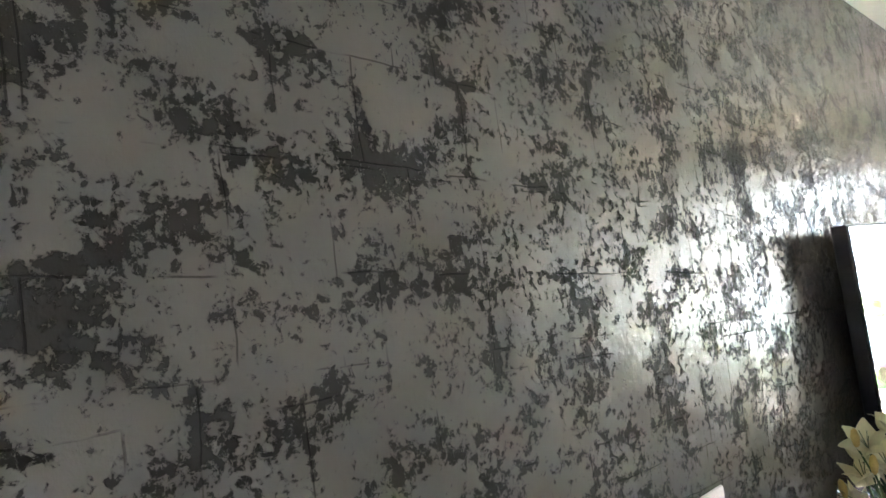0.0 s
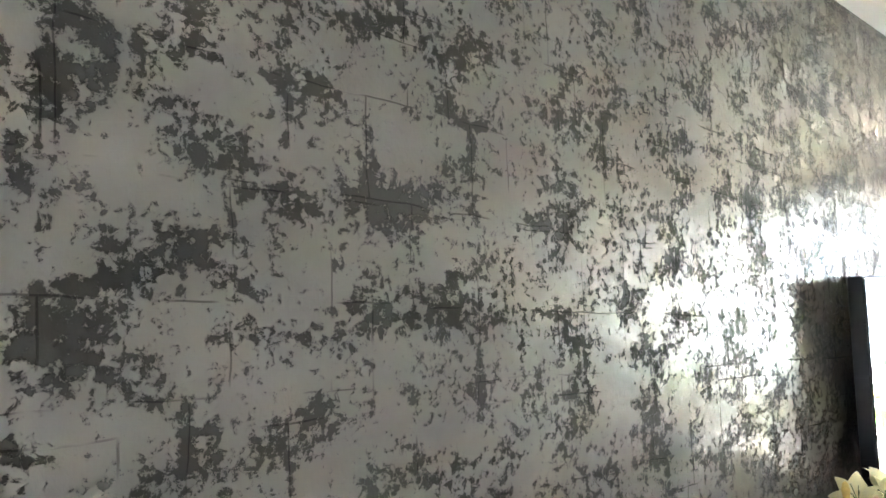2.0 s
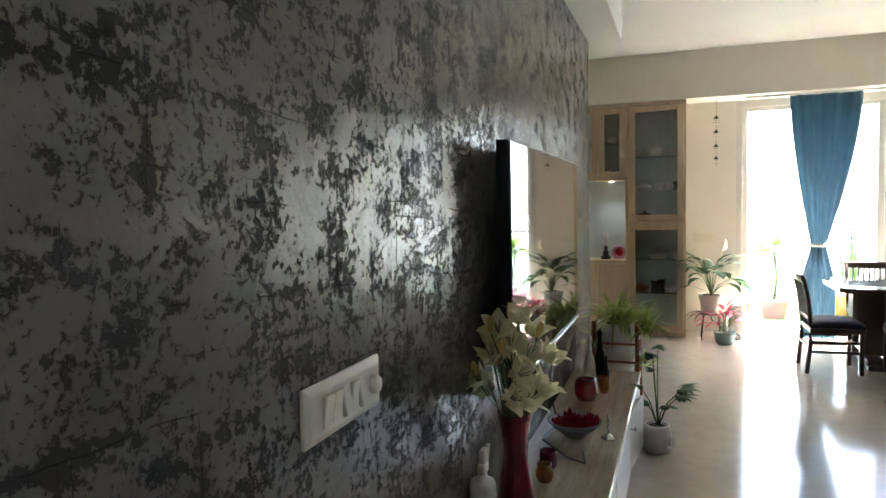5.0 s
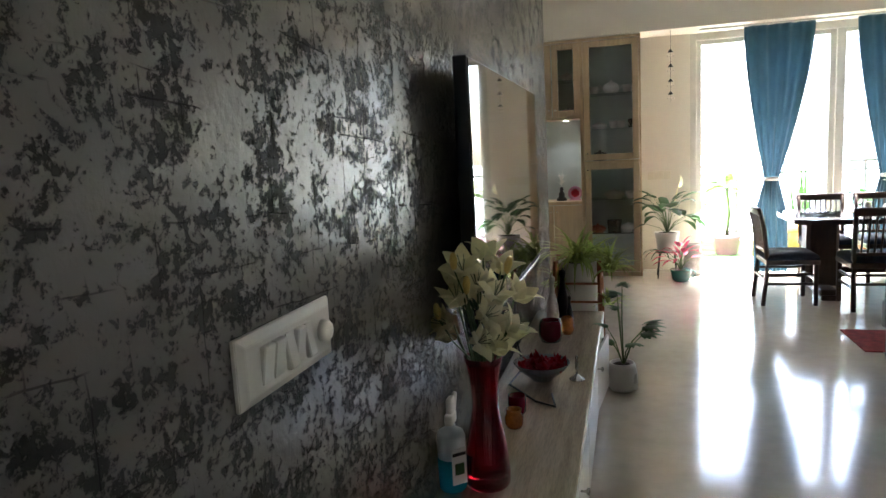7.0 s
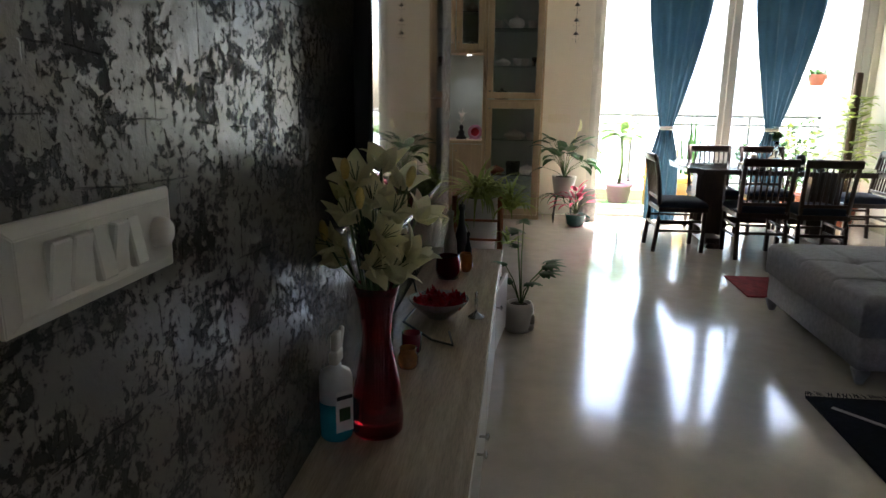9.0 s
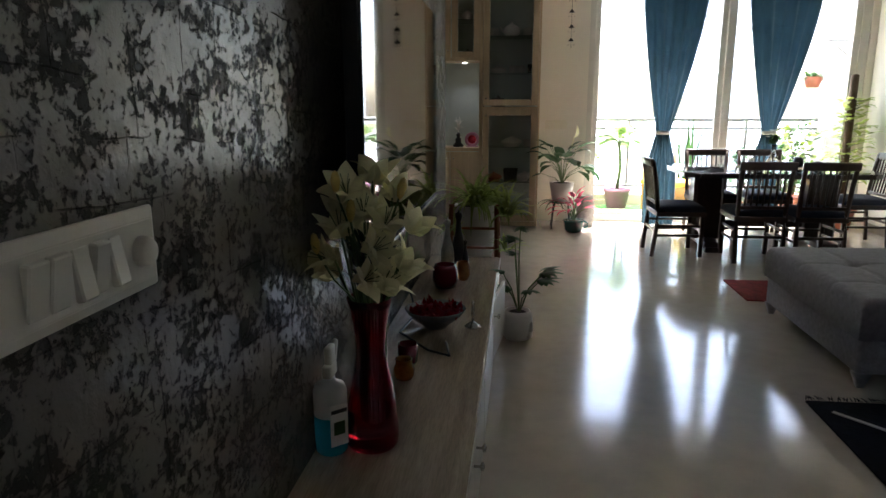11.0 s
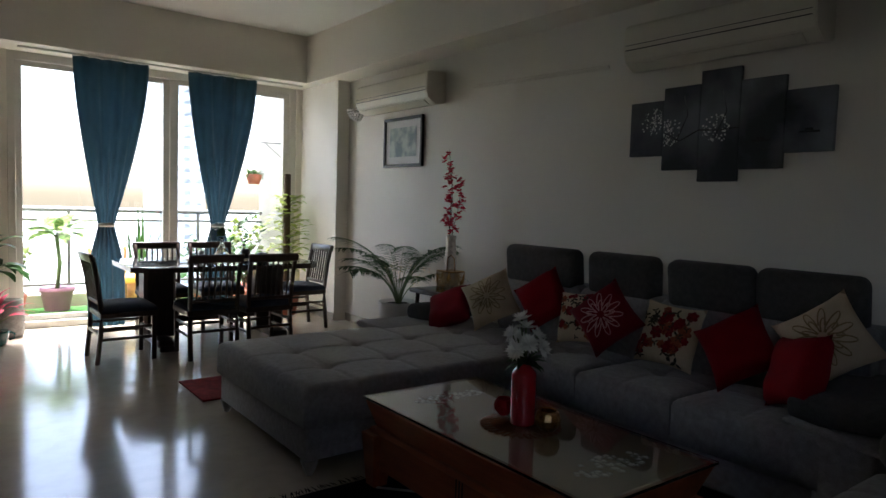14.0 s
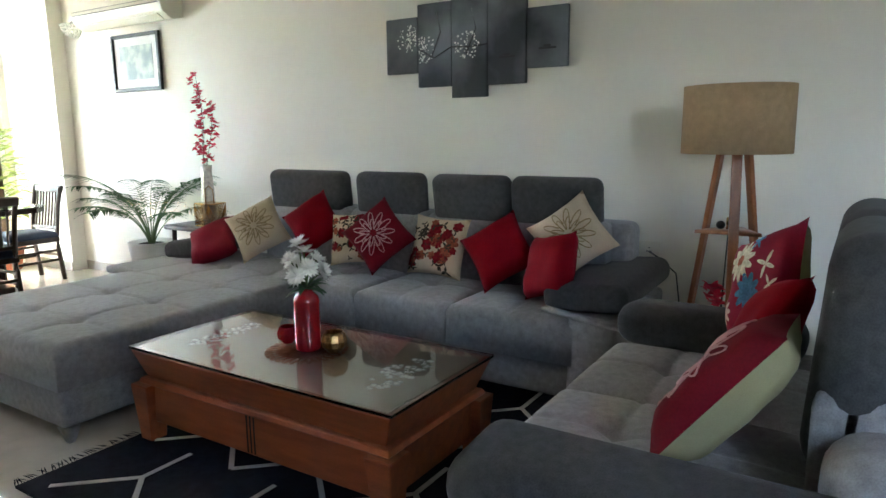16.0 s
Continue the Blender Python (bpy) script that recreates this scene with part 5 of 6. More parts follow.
def leafy(parent, n, z0, spread, leaf, width, rise, droop, seed, material, stem_h=0.0, shape=0.55):
    """Broad leaves on long stalks from one crown."""
    random.seed(seed)
    s, b = bmesh.new(), bmesh.new()
    for k in range(n):
        a = 360 * k / n + random.uniform(-25, 25)
        up = random.uniform(*rise)
        L = spread * random.uniform(0.6, 1.1)
        c, d = math.cos(radians(a)), math.sin(radians(a))
        e = Vector((L * c * math.cos(radians(up)), L * d * math.cos(radians(up)), z0 + stem_h + L * math.sin(radians(up))))
        tube([(0, 0, z0), (e.x * 0.35, e.y * 0.35, z0 + (e.z - z0) * 0.6), e], 0.004, 5, s, 0.6)
        blade(b, e, a, up - 25, leaf * random.uniform(0.75, 1.15), width * random.uniform(0.8, 1.1), droop, 7, 0.2, shape)
    part("stalk_bunch", s, STEM, parent)
    part("foliage", b, material, parent)


pl = thing("peace_lily", (1.04, 8.72, 0.0), 0, "broad-leaved peace lily in a white pot on a black wire stand", "potted plant")
for a in (45, 135, 225, 315):
    part("stand_leg", tube([(0.15 * math.cos(radians(a)), 0.15 * math.sin(radians(a)), 0), (0.11 * math.cos(radians(a)), 0.11 * math.sin(radians(a)), 0.3)], 0.006, 6), BLACK, pl)
part("stand_ring", lathe([(0.1, 0.29), (0.12, 0.29), (0.12, 0.302), (0.1, 0.302)], 24), BLACK, pl)
pot(pl, [(0.0, 0.302), (0.1, 0.302), (0.14, 0.52), (0.13, 0.52), (0.0, 0.48)], WHITEPOT, 0.125, 0.51)
leafy(pl, 28, 0.5, 0.42, 0.28, 0.12, (25, 85), 85, 5, DARKLEAF)
sp = bmesh.new()
blade(sp, (0.12, 0, 1.02), 20, 70, 0.14, 0.08, -20, 6, 0.5, 0.6)
tube([(0, 0, 0.5), (0.07, 0, 0.8), (0.12, 0, 1.03)], 0.004, 5, sp)
part("spathe", sp, PETAL, pl, "cream spathe")
sideleaf = bmesh.new()
for k in range(7):
    blade(sideleaf, (-0.05, -0.08, 0.3), 150 + 22 * k, 25, 0.3, 0.025, 90, 6)
part("low_foliage", sideleaf, DARKLEAF, pl)
tp = thing("pink_dracaena", (1.17, 8.46, 0.0), 0, "pink-leaved plant in a teal glazed pot", "potted plant")
pot(tp, [(0.0, 0), (0.08, 0), (0.1, 0.03), (0.115, 0.12), (0.118, 0.135), (0.105, 0.135), (0.0, 0.11)], TEALPOT, 0.105, 0.12)
part("pot_handle", tube([(0.11, 0, 0.05), (0.15, 0, 0.06), (0.155, 0, 0.1), (0.115, 0, 0.12)], 0.01, 8), TEALPOT, tp)
leafy(tp, 26, 0.12, 0.28, 0.2, 0.045, (35, 88), 60, 9, PINKLEAF)
sv = thing("stone_vase", (1.33, 8.85, 0.0), 0, "grey speckled stone floor vase", "vase")
part("vase", lathe([(0.0, 0), (0.085, 0), (0.1, 0.03), (0.105, 0.24), (0.08, 0.34), (0.09, 0.36), (0.07, 0.36), (0.0, 0.3)], 28), STONEPOT, sv)

# balcony plants
db = thing("dumb_cane", (1.88, 10.3, 0.012), 0, "tall variegated plant in a pink pot on the balcony", "potted plant")
pot(db, [(0.0, 0), (0.13, 0), (0.17, 0.22), (0.185, 0.22), (0.19, 0.27), (0.17, 0.27), (0.0, 0.23)], PINKPOT, 0.165, 0.25)
part("trunk", tube([(0, 0, 0.24), (0.03, 0, 0.55), (0.0, 0, 0.85)], 0.025, 10), STEM, db)
leafy(db, 17, 0.82, 0.14, 0.46, 0.2, (35, 85), 75, 13, DUMBLEAF)
sn = thing("snake_plant", (2.75, 10.25, 0.012), 0, "snake plant in a cane planter on the balcony", "potted plant")
pot(sn, [(0.0, 0), (0.13, 0), (0.16, 0.3), (0.15, 0.3), (0.0, 0.26)], ORANGE, 0.145, 0.28)
sb = bmesh.new()
random.seed(17)
for k in range(14):
    blade(sb, (random.uniform(-0.07, 0.07), random.uniform(-0.07, 0.07), 0.27), random.uniform(0, 360), random.uniform(75, 90), random.uniform(0.6, 1.0), 0.06, 12, 6, 0.3, 0.35)
part("foliage", sb, LEAF, sn)
oc = thing("cane_chair", (2.45, 9.85, 0.012), 20, "orange cane chair on the balcony", "chair")
part("seat", moved(puff(0.5, 0.5, 0.08, 0.03, 0.01, (), (), (), 8, 8), pose(-0.25, -0.25, 0.36)), YELLOW, oc, "yellow seat pad")
for sx in (-1, 1):
    for sy in (-1, 1):
        part("leg", tube([(sx * 0.22, sy * 0.22, 0), (sx * 0.22, sy * 0.22, 0.37 if sy < 0 else 0.75)], 0.02, 8), ORANGE, oc)
for z in (0.5, 0.57, 0.64, 0.72):
    part("back_slat", bar((-0.22, 0.22, z), (0.22, 0.22, z), 0.03, 0.015), ORANGE, oc)
mp_ = thing("moss_pole_plant", (4.14, 8.95, 0.0), 0, "climbing money plant on a dark moss pole in a terracotta pot", "potted plant")
pot(mp_, [(0.0, 0), (0.12, 0), (0.16, 0.22), (0.175, 0.22), (0.175, 0.26), (0.155, 0.26), (0.0, 0.22)], TERRACOTTA, 0.15, 0.24)
part("moss_pole", lathe([(0.0, 0.23), (0.04, 0.23), (0.042, 1.0), (0.04, 1.69), (0.0, 1.7)], 14), BARK, mp_, "dark moss pole")
random.seed(23)
vl, vs_ = bmesh.new(), bmesh.new()
for k in range(150):
    z = random.uniform(0.5, 1.45)
    a = random.uniform(0, 360)
    r = random.uniform(0.03, 0.2) * (1.2 if z < 1.2 else 0.8)
    e = (r * math.cos(radians(a)), r * math.sin(radians(a)), z)
    tube([(0.03 * math.cos(radians(a)), 0.03 * math.sin(radians(a)), z - 0.05), e], 0.002, 4, vs_)
    blade(vl, e, a, random.uniform(0, 50), random.uniform(0.08, 0.14), random.uniform(0.06, 0.09), 70, 5, 0.2, 0.7)
part("foliage", vl, PALELEAF, mp_)
part("stalk_bunch", vs_, STEM, mp_)


def bushy(name, at, h, r, n, seed, material, label, pot_mat=TERRACOTTA, w=0.06, ln=0.13):
    b = thing(name, at, 0, label, "potted plant")
    pot(b, [(0.0, 0), (0.1, 0), (0.14, 0.2), (0.13, 0.2), (0.0, 0.17)], pot_mat, 0.125, 0.18)
    random.seed(seed)
    s, l_ = bmesh.new(), bmesh.new()
    for k in range(12):
        a, up = random.uniform(0, 6.28), random.uniform(0.5, 1.0)
        e = Vector((r * math.cos(a) * (1.1 - up * 0.5), r * math.sin(a) * (1.1 - up * 0.5), 0.18 + h * up))
        mid = Vector((e.x * 0.3, e.y * 0.3, 0.18 + h * up * 0.55))
        tube([(0, 0, 0.17), mid, e], 0.006, 5, s, 0.4)
        for j in range(n // 12):
            t = random.uniform(0.35, 1.05)
            p = mid.lerp(e, t) + Vector((random.uniform(-0.05, 0.05), random.uniform(-0.05, 0.05), random.uniform(-0.04, 0.06)))
            blade(l_, p, random.uniform(0, 360), random.uniform(-10, 60), random.uniform(0.6, 1.2) * ln, w, 60, 4, 0.2, 0.6)
    part("stem_bunch", s, BARK, b)
    part("foliage", l_, material, b)
    return b


bushy("balcony_shrub", (3.55, 10.25, 0.012), 0.7, 0.3, 130, 31, LEAF, "leafy green shrub in a pot on the balcony")
bushy("balcony_shrub", (4.05, 10.1, 0.012), 0.95, 0.3, 170, 32, PALELEAF, "pale leafy shrub in a pot by the balcony wall")
bushy("balcony_shrub", (3.8, 9.7, 0.012), 0.7, 0.25, 120, 33, LEAF, "leafy green shrub in a pot on the balcony")
bushy("balcony_shrub", (4.2, 10.4, 0.012), 1.2, 0.25, 120, 34, LEAF, "tall green climbing shrub by the balcony wall", w=0.05)
bushy("balcony_shrub", (1.45, 10.35, 0.012), 0.6, 0.22, 110, 35, PALELEAF, "small leafy plant in a pot on the balcony")
hg = thing("hanging_pot", (4.13, 10.0, 1.58), 0, "red hanging flower pot on a white wire bracket", "hanging pot")
part("pot", lathe([(0.0, 0), (0.07, 0), (0.11, 0.13), (0.1, 0.13), (0.0, 0.1)], 20), TERRACOTTA, hg)
for a in (0, 120, 240):
    part("wire", tube([(0.1 * math.cos(radians(a)), 0.1 * math.sin(radians(a)), 0.13), (0, 0, 0.5)], 0.002, 5), BLACK, hg)
part("bracket", tube([(0, 0, 0.5), (0.02, 0, 0.56), (0.2, 0, 0.56), (0.37, 0, 0.56)], 0.006, 6), BLACK, hg)
part("bracket_brace", tube([(0.14, 0, 0.56), (0.37, 0, 0.38)], 0.005, 6), BLACK, hg)
hl = bmesh.new()
random.seed(41)
for k in range(50):
    blade(hl, (random.uniform(-0.06, 0.06), random.uniform(-0.06, 0.06), 0.12), random.uniform(0, 360), random.uniform(10, 80), random.uniform(0.1, 0.2), 0.035, 110, 5)
part("foliage", hl, LEAF, hg)

# wind chime
wc = thing("wind_chime", (1.09, 8.79, 0.0), 0, "hanging string of small metal roof-shaped bells", "wind chime")
part("string", tube([(0, 0, 2.76), (0, 0, 1.98)], 0.002, 5), CABLE, wc)
for z in (2.52, 2.36, 2.2, 2.06):
    part("chime_roof", lathe([(0.032, 0), (0.006, 0.035), (0.0, 0.04)], 10, (0, 0, z)), BLACK, wc)
    for dx in (-0.03, 0.0, 0.03):
        part("chime_bell", disc_bead(0.011, (dx, 0, z - 0.04), 8), SILVER, wc)

# ---- coffee table top ----
mt = thing("woven_mat", (2.79, 3.42, 0.4445), 0, "round openwork copper wire mat", "place mat")
wm = bmesh.new()
for k in range(30):
    a = 6.283 * k / 30
    tube([(0.03 * math.cos(a), 0.03 * math.sin(a), 0.002), (0.1 * math.cos(a + 0.2), 0.1 * math.sin(a + 0.2), 0.003), (0.175 * math.cos(a), 0.175 * math.sin(a), 0.002)], 0.0026, 4, wm)
    tube([(0.06 * math.cos(a), 0.06 * math.sin(a), 0.003), (0.12 * math.cos(a - 0.2), 0.12 * math.sin(a - 0.2), 0.002), (0.175 * math.cos(a - 0.05), 0.175 * math.sin(a - 0.05), 0.002)], 0.0026, 4, wm)
part("wire_mesh", wm, COPPER, mt)
cv = thing("daisy_vase", (2.8, 3.42, 0.449), 0, "ribbed red ceramic bottle vase with white daisies", "vase")
prof = [(0.0, 0.0), (0.05, 0.0)]
for k in range(12):
    z = 0.01 + 0.2 * k / 11
    prof += [(0.056, z), (0.0535, z + 0.009)]
prof += [(0.05, 0.232), (0.03, 0.25), (0.028, 0.265), (0.022, 0.265), (0.022, 0.24), (0.0, 0.24)]
part("vase_body", lathe(prof, 32), REDCERAMIC, cv)
random.seed(51)
gl = bmesh.new()
for k in range(30):
    blade(gl, (0, 0, 0.26), random.uniform(0, 360), random.uniform(10, 70), random.uniform(0.07, 0.12), 0.035, 80, 5)
part("foliage", gl, DARKLEAF, cv)
for hx, hy, hz in ((0.0, 0.0, 0.42), (-0.05, 0.03, 0.39), (0.05, -0.02, 0.38), (0.01, 0.06, 0.36), (-0.03, -0.05, 0.36), (0.06, 0.05, 0.33), (-0.07, -0.02, 0.33), (0.03, -0.07, 0.34), (0.0, 0.03, 0.45)):
    fl = bmesh.new()
    for k in range(34):
        blade(fl, (0, 0, 0), 360 * k / 17 + random.uniform(-6, 6), 15 if k < 17 else 45, random.uniform(0.042, 0.054), 0.016, 25, 3, 0.3, 0.8)
    m = pose(hx, hy, hz, 0, 0, math.degrees(math.atan2(hy, hx))) @ pose(0, 0, 0, 0, min(75, 900 * math.hypot(hx, hy)), 0)
    part("daisy_flower", moved(fl, m), WHITEPETAL, cv)
    part("stem", tube([(0, 0, 0.22), (hx * 0.4, hy * 0.4, 0.3), (hx, hy, hz)], 0.003, 5), STEM, cv)
for x, y, m_, lab, r in ((2.83, 3.3, BRONZE, "gold mosaic globe candle holder", 0.056), (2.82, 3.56, REDCERAMIC, "red mosaic globe candle holder", 0.048)):
    v = thing("mosaic_votive", (x, y, 0.449), 0, lab, "candle holder", "mosaic candle holders")
    b = lathe([(0.0, 0), (0.5 * r, 0), (0.92 * r, 0.45 * r), (r, 0.9 * r), (0.85 * r, 1.4 * r), (0.7 * r, 1.55 * r), (0.62 * r, 1.5 * r), (0.85 * r, 0.9 * r), (0.0, 0.2 * r)], 12)
    for f in b.faces:
        f.smooth = False
    part("globe", b, m_, v)

# ---- beside the sofa ----
pm = thing("areca_palm", (4.2, 6.55, 0.0), 0, "feathery palm in a tall pale tapered pot", "potted plant")
pot(pm, [(0.0, 0), (0.13, 0), (0.185, 0.46), (0.19, 0.475), (0.17, 0.475), (0.0, 0.42)], WHITEPOT, 0.165, 0.45)
random.seed(61)
for k in range(18):
    fr_, st_ = bmesh.new(), bmesh.new()
    a = 20 * k + random.uniform(-10, 10)
    L, e = random.uniform(0.62, 0.92), random.uniform(66, 88)
    pts, p = [], Vector((0.02 * math.cos(radians(a)), 0.02 * math.sin(radians(a)), 0.45))
    for i in range(27):
        pts.append(p.copy())
        d = Vector((math.cos(radians(a)) * math.cos(radians(e)), math.sin(radians(a)) * math.cos(radians(e)), math.sin(radians(e))))
        if i > 9:
            for s in (-1, 1):
                blade(fr_, p, a + s * random.uniform(38, 58), e * 0.5 + 2, random.uniform(0.13, 0.19) * (1.2 - 0.05 * abs(i - 17)), 0.021, 45, 4, 0.3, 0.45)
        p = p + d * (L / 26)
        p.x = min(p.x, 0.33)
        e -= 3.2
    tube(pts, 0.0055, 5, st_, 0.3)
    part("frond", fr_, PALMLEAF, pm)
    part("stalk", st_, STEM, pm)

sd = thing("side_table", (4.28, 5.92, 0.0), 0, "small dark round-cornered side table", "side table")
part("tabletop", box(0.48, 0.46, 0.04, (0, 0, 0.62), 0.018, 3), DARKWOOD, sd)
for sx in (-1, 1):
    for sy in (-1, 1):
        part("leg", tube([(sx * 0.2, sy * 0.19, 0), (sx * 0.18, sy * 0.17, 0.62)], 0.018, 8), DARKWOOD, sd)
ov = thing("orchid_vase", (4.33, 5.94, 0.66), 0, "tall hammered silver vase of red orchid sprays", "vase")
part("vase_body", lathe([(0.0, 0), (0.045, 0), (0.058, 0.03), (0.052, 0.24), (0.04, 0.41), (0.045, 0.46), (0.035, 0.46), (0.0, 0.3)], 28), SILVER, ov)
random.seed(71)
for tx, ty, h in ((0.0, 0.05, 0.78), (0.02, -0.09, 0.55), (-0.03, -0.01, 0.64)):
    pts = [Vector((0, 0, 0.3)).lerp(Vector((tx, ty, 0.42 + h)), t / 8) + Vector((0, 0.02 * math.sin(0.9 * t), 0)) for t in range(9)]
    part("spray_stem", tube(pts, 0.0028, 5, None, 0.5), BARK, ov)
    for j in range(20):
        t = 0.28 + 0.72 * j / 19
        c = pts[int(t * 7.99)].lerp(pts[min(8, int(t * 7.99) + 1)], t * 8 % 1) + Vector((random.uniform(-0.035, 0.02), random.uniform(-0.085, 0.085) * (1.15 - 0.6 * t), 0))
        bo, y0 = bmesh.new(), random.uniform(0, 360)
        for q in range(5):
            blade(bo, c, y0 + 72 * q, random.uniform(-35, 60), random.uniform(0.03, 0.044), 0.036, 30, 3, 0.2, 0.7)
        part("blossom", bo, REDPETAL, ov, "red orchid blossom")
ln_ = thing("gold_lantern", (4.18, 5.74, 0.66), 0, "gold openwork square lantern with a wire handle", "lantern")
part("top_plate", span(-0.085, 0.085, -0.085, 0.085, 0.17, 0.18, 0.003), GOLD, ln_)
part("bottom_plate", span(-0.085, 0.085, -0.085, 0.085, 0.0, 0.01, 0.003), GOLD, ln_)
for side in range(4):
    g = bmesh.new()
    for k in range(9):
        u = -0.08 + 0.02 * k
        tube([(u, -0.083, 0.01), (max(-0.082, min(0.082, u + 0.08)), -0.083, 0.17)], 0.0025, 4, g)
        tube([(u, -0.083, 0.01), (max(-0.082, min(0.082, u - 0.08)), -0.083, 0.17)], 0.0025, 4, g)
    part("lattice", moved(g, pose(0, 0, 0, 0, 0, 90 * side)), GOLD, ln_)
part("inner_glass", lathe([(0.0, 0.011), (0.06, 0.011), (0.06, 0.165), (0.0, 0.165)], 16), CUTGLASS, ln_)
part("handle", tube([(0, -0.05, 0.18), (0, -0.045, 0.28), (0, 0, 0.31), (0, 0.045, 0.28), (0, 0.05, 0.18)], 0.004, 6), GOLD, ln_)
random.seed(77)
fb = thing("fairy_lights", (0, 0, 0), 0, "string of tiny warm fairy lights round the lantern and palm", "fairy lights")
wire = []
for k in range(34):
    t = k / 33
    wire.append((4.1 - 0.05 * t + random.uniform(-0.05, 0.05), 5.78 + 0.85 * t, 0.68 + 0.12 * abs(math.sin(9 * t)) + random.uniform(0, 0.05)))
part("wire", tube(wire, 0.001, 4), GOLD, fb)
for p in wire:
    part("bulb", disc_bead(0.0028, p, 8), BULB, fb)

# small things on the lamp shelf
lf_ = thing("lamp_flower", (3.93, 2.0, 0.0), 0, "dark red artificial rose behind the arm", "artificial flower")
rb = bmesh.new()
random.seed(80)
for k in range(36):
    blade(rb, (random.uniform(-0.03, 0.03), random.uniform(-0.03, 0.03), 0.6 + random.uniform(-0.02, 0.05)), random.uniform(0, 360), random.uniform(0, 80), 0.05, 0.04, 60, 4)
part("bloom", rb, REDPETAL, lf_)
part("stem", tube([(0, 0, 0.0), (0.01, 0, 0.3), (0, 0, 0.6)], 0.004, 6), STEM, lf_)
cb2 = thing("lamp_cable", (0, 0, 0), 0, "black cable hanging from the socket and lamp", "cable")
part("cable", tube([(4.56, 2.47, 0.68), (4.5, 2.4, 0.66), (4.5, 2.3, 0.58), (4.5, 2.26, 0.3), (4.48, 2.24, 0.01), (4.2, 2.05, 0.01), (4.0, 1.97, 0.02), (3.99, 1.98, 0.5), (4.0, 1.96, 1.2)], 0.004, 6), CABLE, cb2)
fg = thing("shelf_ornament", (3.98, 2.0, 0.911), 0, "tiny dark bird ornament on the lamp shelf", "ornament")
part("body", disc_bead(0.02, (0, 0, 0.02), 12), BLACK, fg)
part("candle", lathe([(0, 0), (0.012, 0), (0.012, 0.05), (0, 0.055)], 10, (0.03, -0.03, 0)), GOLD, fg)

# ---- dining table top ----
dv = thing("flower_decanter", (3.02, 7.95, 0.776), 0, "clear glass bottle vase with small white flowers", "vase")
part("bottle", lathe([(0.0, 0), (0.07, 0), (0.08, 0.03), (0.05, 0.08), (0.02, 0.15), (0.018, 0.2), (0.028, 0.22), (0.02, 0.22), (0.013, 0.15), (0.0, 0.03)], 24), GLASS, dv)
dl = bmesh.new()
random.seed(91)
for k in range(46):
    blade(dl, (random.uniform(-0.02, 0.02), random.uniform(-0.02, 0.02), 0.22 + random.uniform(0, 0.06)), random.uniform(0, 360), random.uniform(0, 80), random.uniform(0.05, 0.09), 0.04, 70, 4)
part("foliage", dl, LEAF, dv)
for k in range(7):
    a = 0.9 * k
    fl = bmesh.new()
    for q in range(8):
        blade(fl, (0.06 * math.cos(a), 0.06 * math.sin(a), 0.29 + 0.03 * (k % 3)), 45 * q, 35, 0.035, 0.022, 40, 3)
    part("flower", fl, WHITEPETAL, dv)
for x, y, r, h, m_, nm, lab in ((3.28, 8.0, 0.05, 0.09, BLACK, "serving_pot", "small black serving pot on the table"), (3.42, 7.9, 0.06, 0.06, BLACK, "serving_bowl", "small dark bowl on the table"), (2.85, 8.05, 0.035, 0.08, SILVER, "salt_shaker", "small metal shaker on the table")):
    o = thing(nm, (x, y, 0.776), 0, lab, "tableware")
    part("body", lathe([(0.0, 0), (0.7 * r, 0), (r, 0.4 * h), (0.8 * r, h), (0.3 * r, 1.1 * h), (0.0, 1.15 * h)], 18), m_, o)
rn = thing("table_runner", (3.02, 7.95, 0.7705), 0, "pale openwork table runner under the vase", "table runner")
part("cloth", octagon(0.32, 0.16, 0.05, 0.0, 0.004), BEIGECLOTH, rn)

# ---- crockery in the cabinet and niche ----
def crock(kind, x, y, z, s, material, label):
    o = thing(kind, (x, Y_CAB + y, z), 0, label, "crockery")
    shapes = {
        "teapot": [(0.0, 0), (0.05, 0), (0.08, 0.04), (0.075, 0.09), (0.03, 0.115), (0.012, 0.12), (0.014, 0.14), (0.0, 0.145)],
        "cup": [(0.0, 0), (0.025, 0), (0.035, 0.03), (0.04, 0.07), (0.036, 0.07), (0.0, 0.01)],
        "serving_dish": [(0.0, 0), (0.06, 0), (0.1, 0.035), (0.1, 0.05), (0.05, 0.08), (0.015, 0.085), (0.012, 0.1), (0.0, 0.105)],
        "glass_tumbler": [(0.0, 0), (0.03, 0), (0.036, 0.1), (0.033, 0.1), (0.0, 0.01)],
    }
    part("body", lathe([(r * s, h * s) for r, h in shapes[kind]], 20), material, o)
    if kind in ("teapot", "cup"):
        part("handle", tube([(0.07 * s, 0, 0.08 * s) if kind == "teapot" else (0.035 * s, 0, 0.055 * s), (0.11 * s, 0, 0.07 * s) if kind == "teapot" else (0.06 * s, 0, 0.045 * s), (0.075 * s, 0, 0.03 * s) if kind == "teapot" else (0.033 * s, 0, 0.02 * s)], 0.006 * s, 6), material, o)
    if kind == "teapot":
        part("spout", tube([(-0.07 * s, 0, 0.04 * s), (-0.11 * s, 0, 0.08 * s), (-0.125 * s, 0, 0.1 * s)], 0.012 * s, 8, None, 0.6), material, o)
    return o


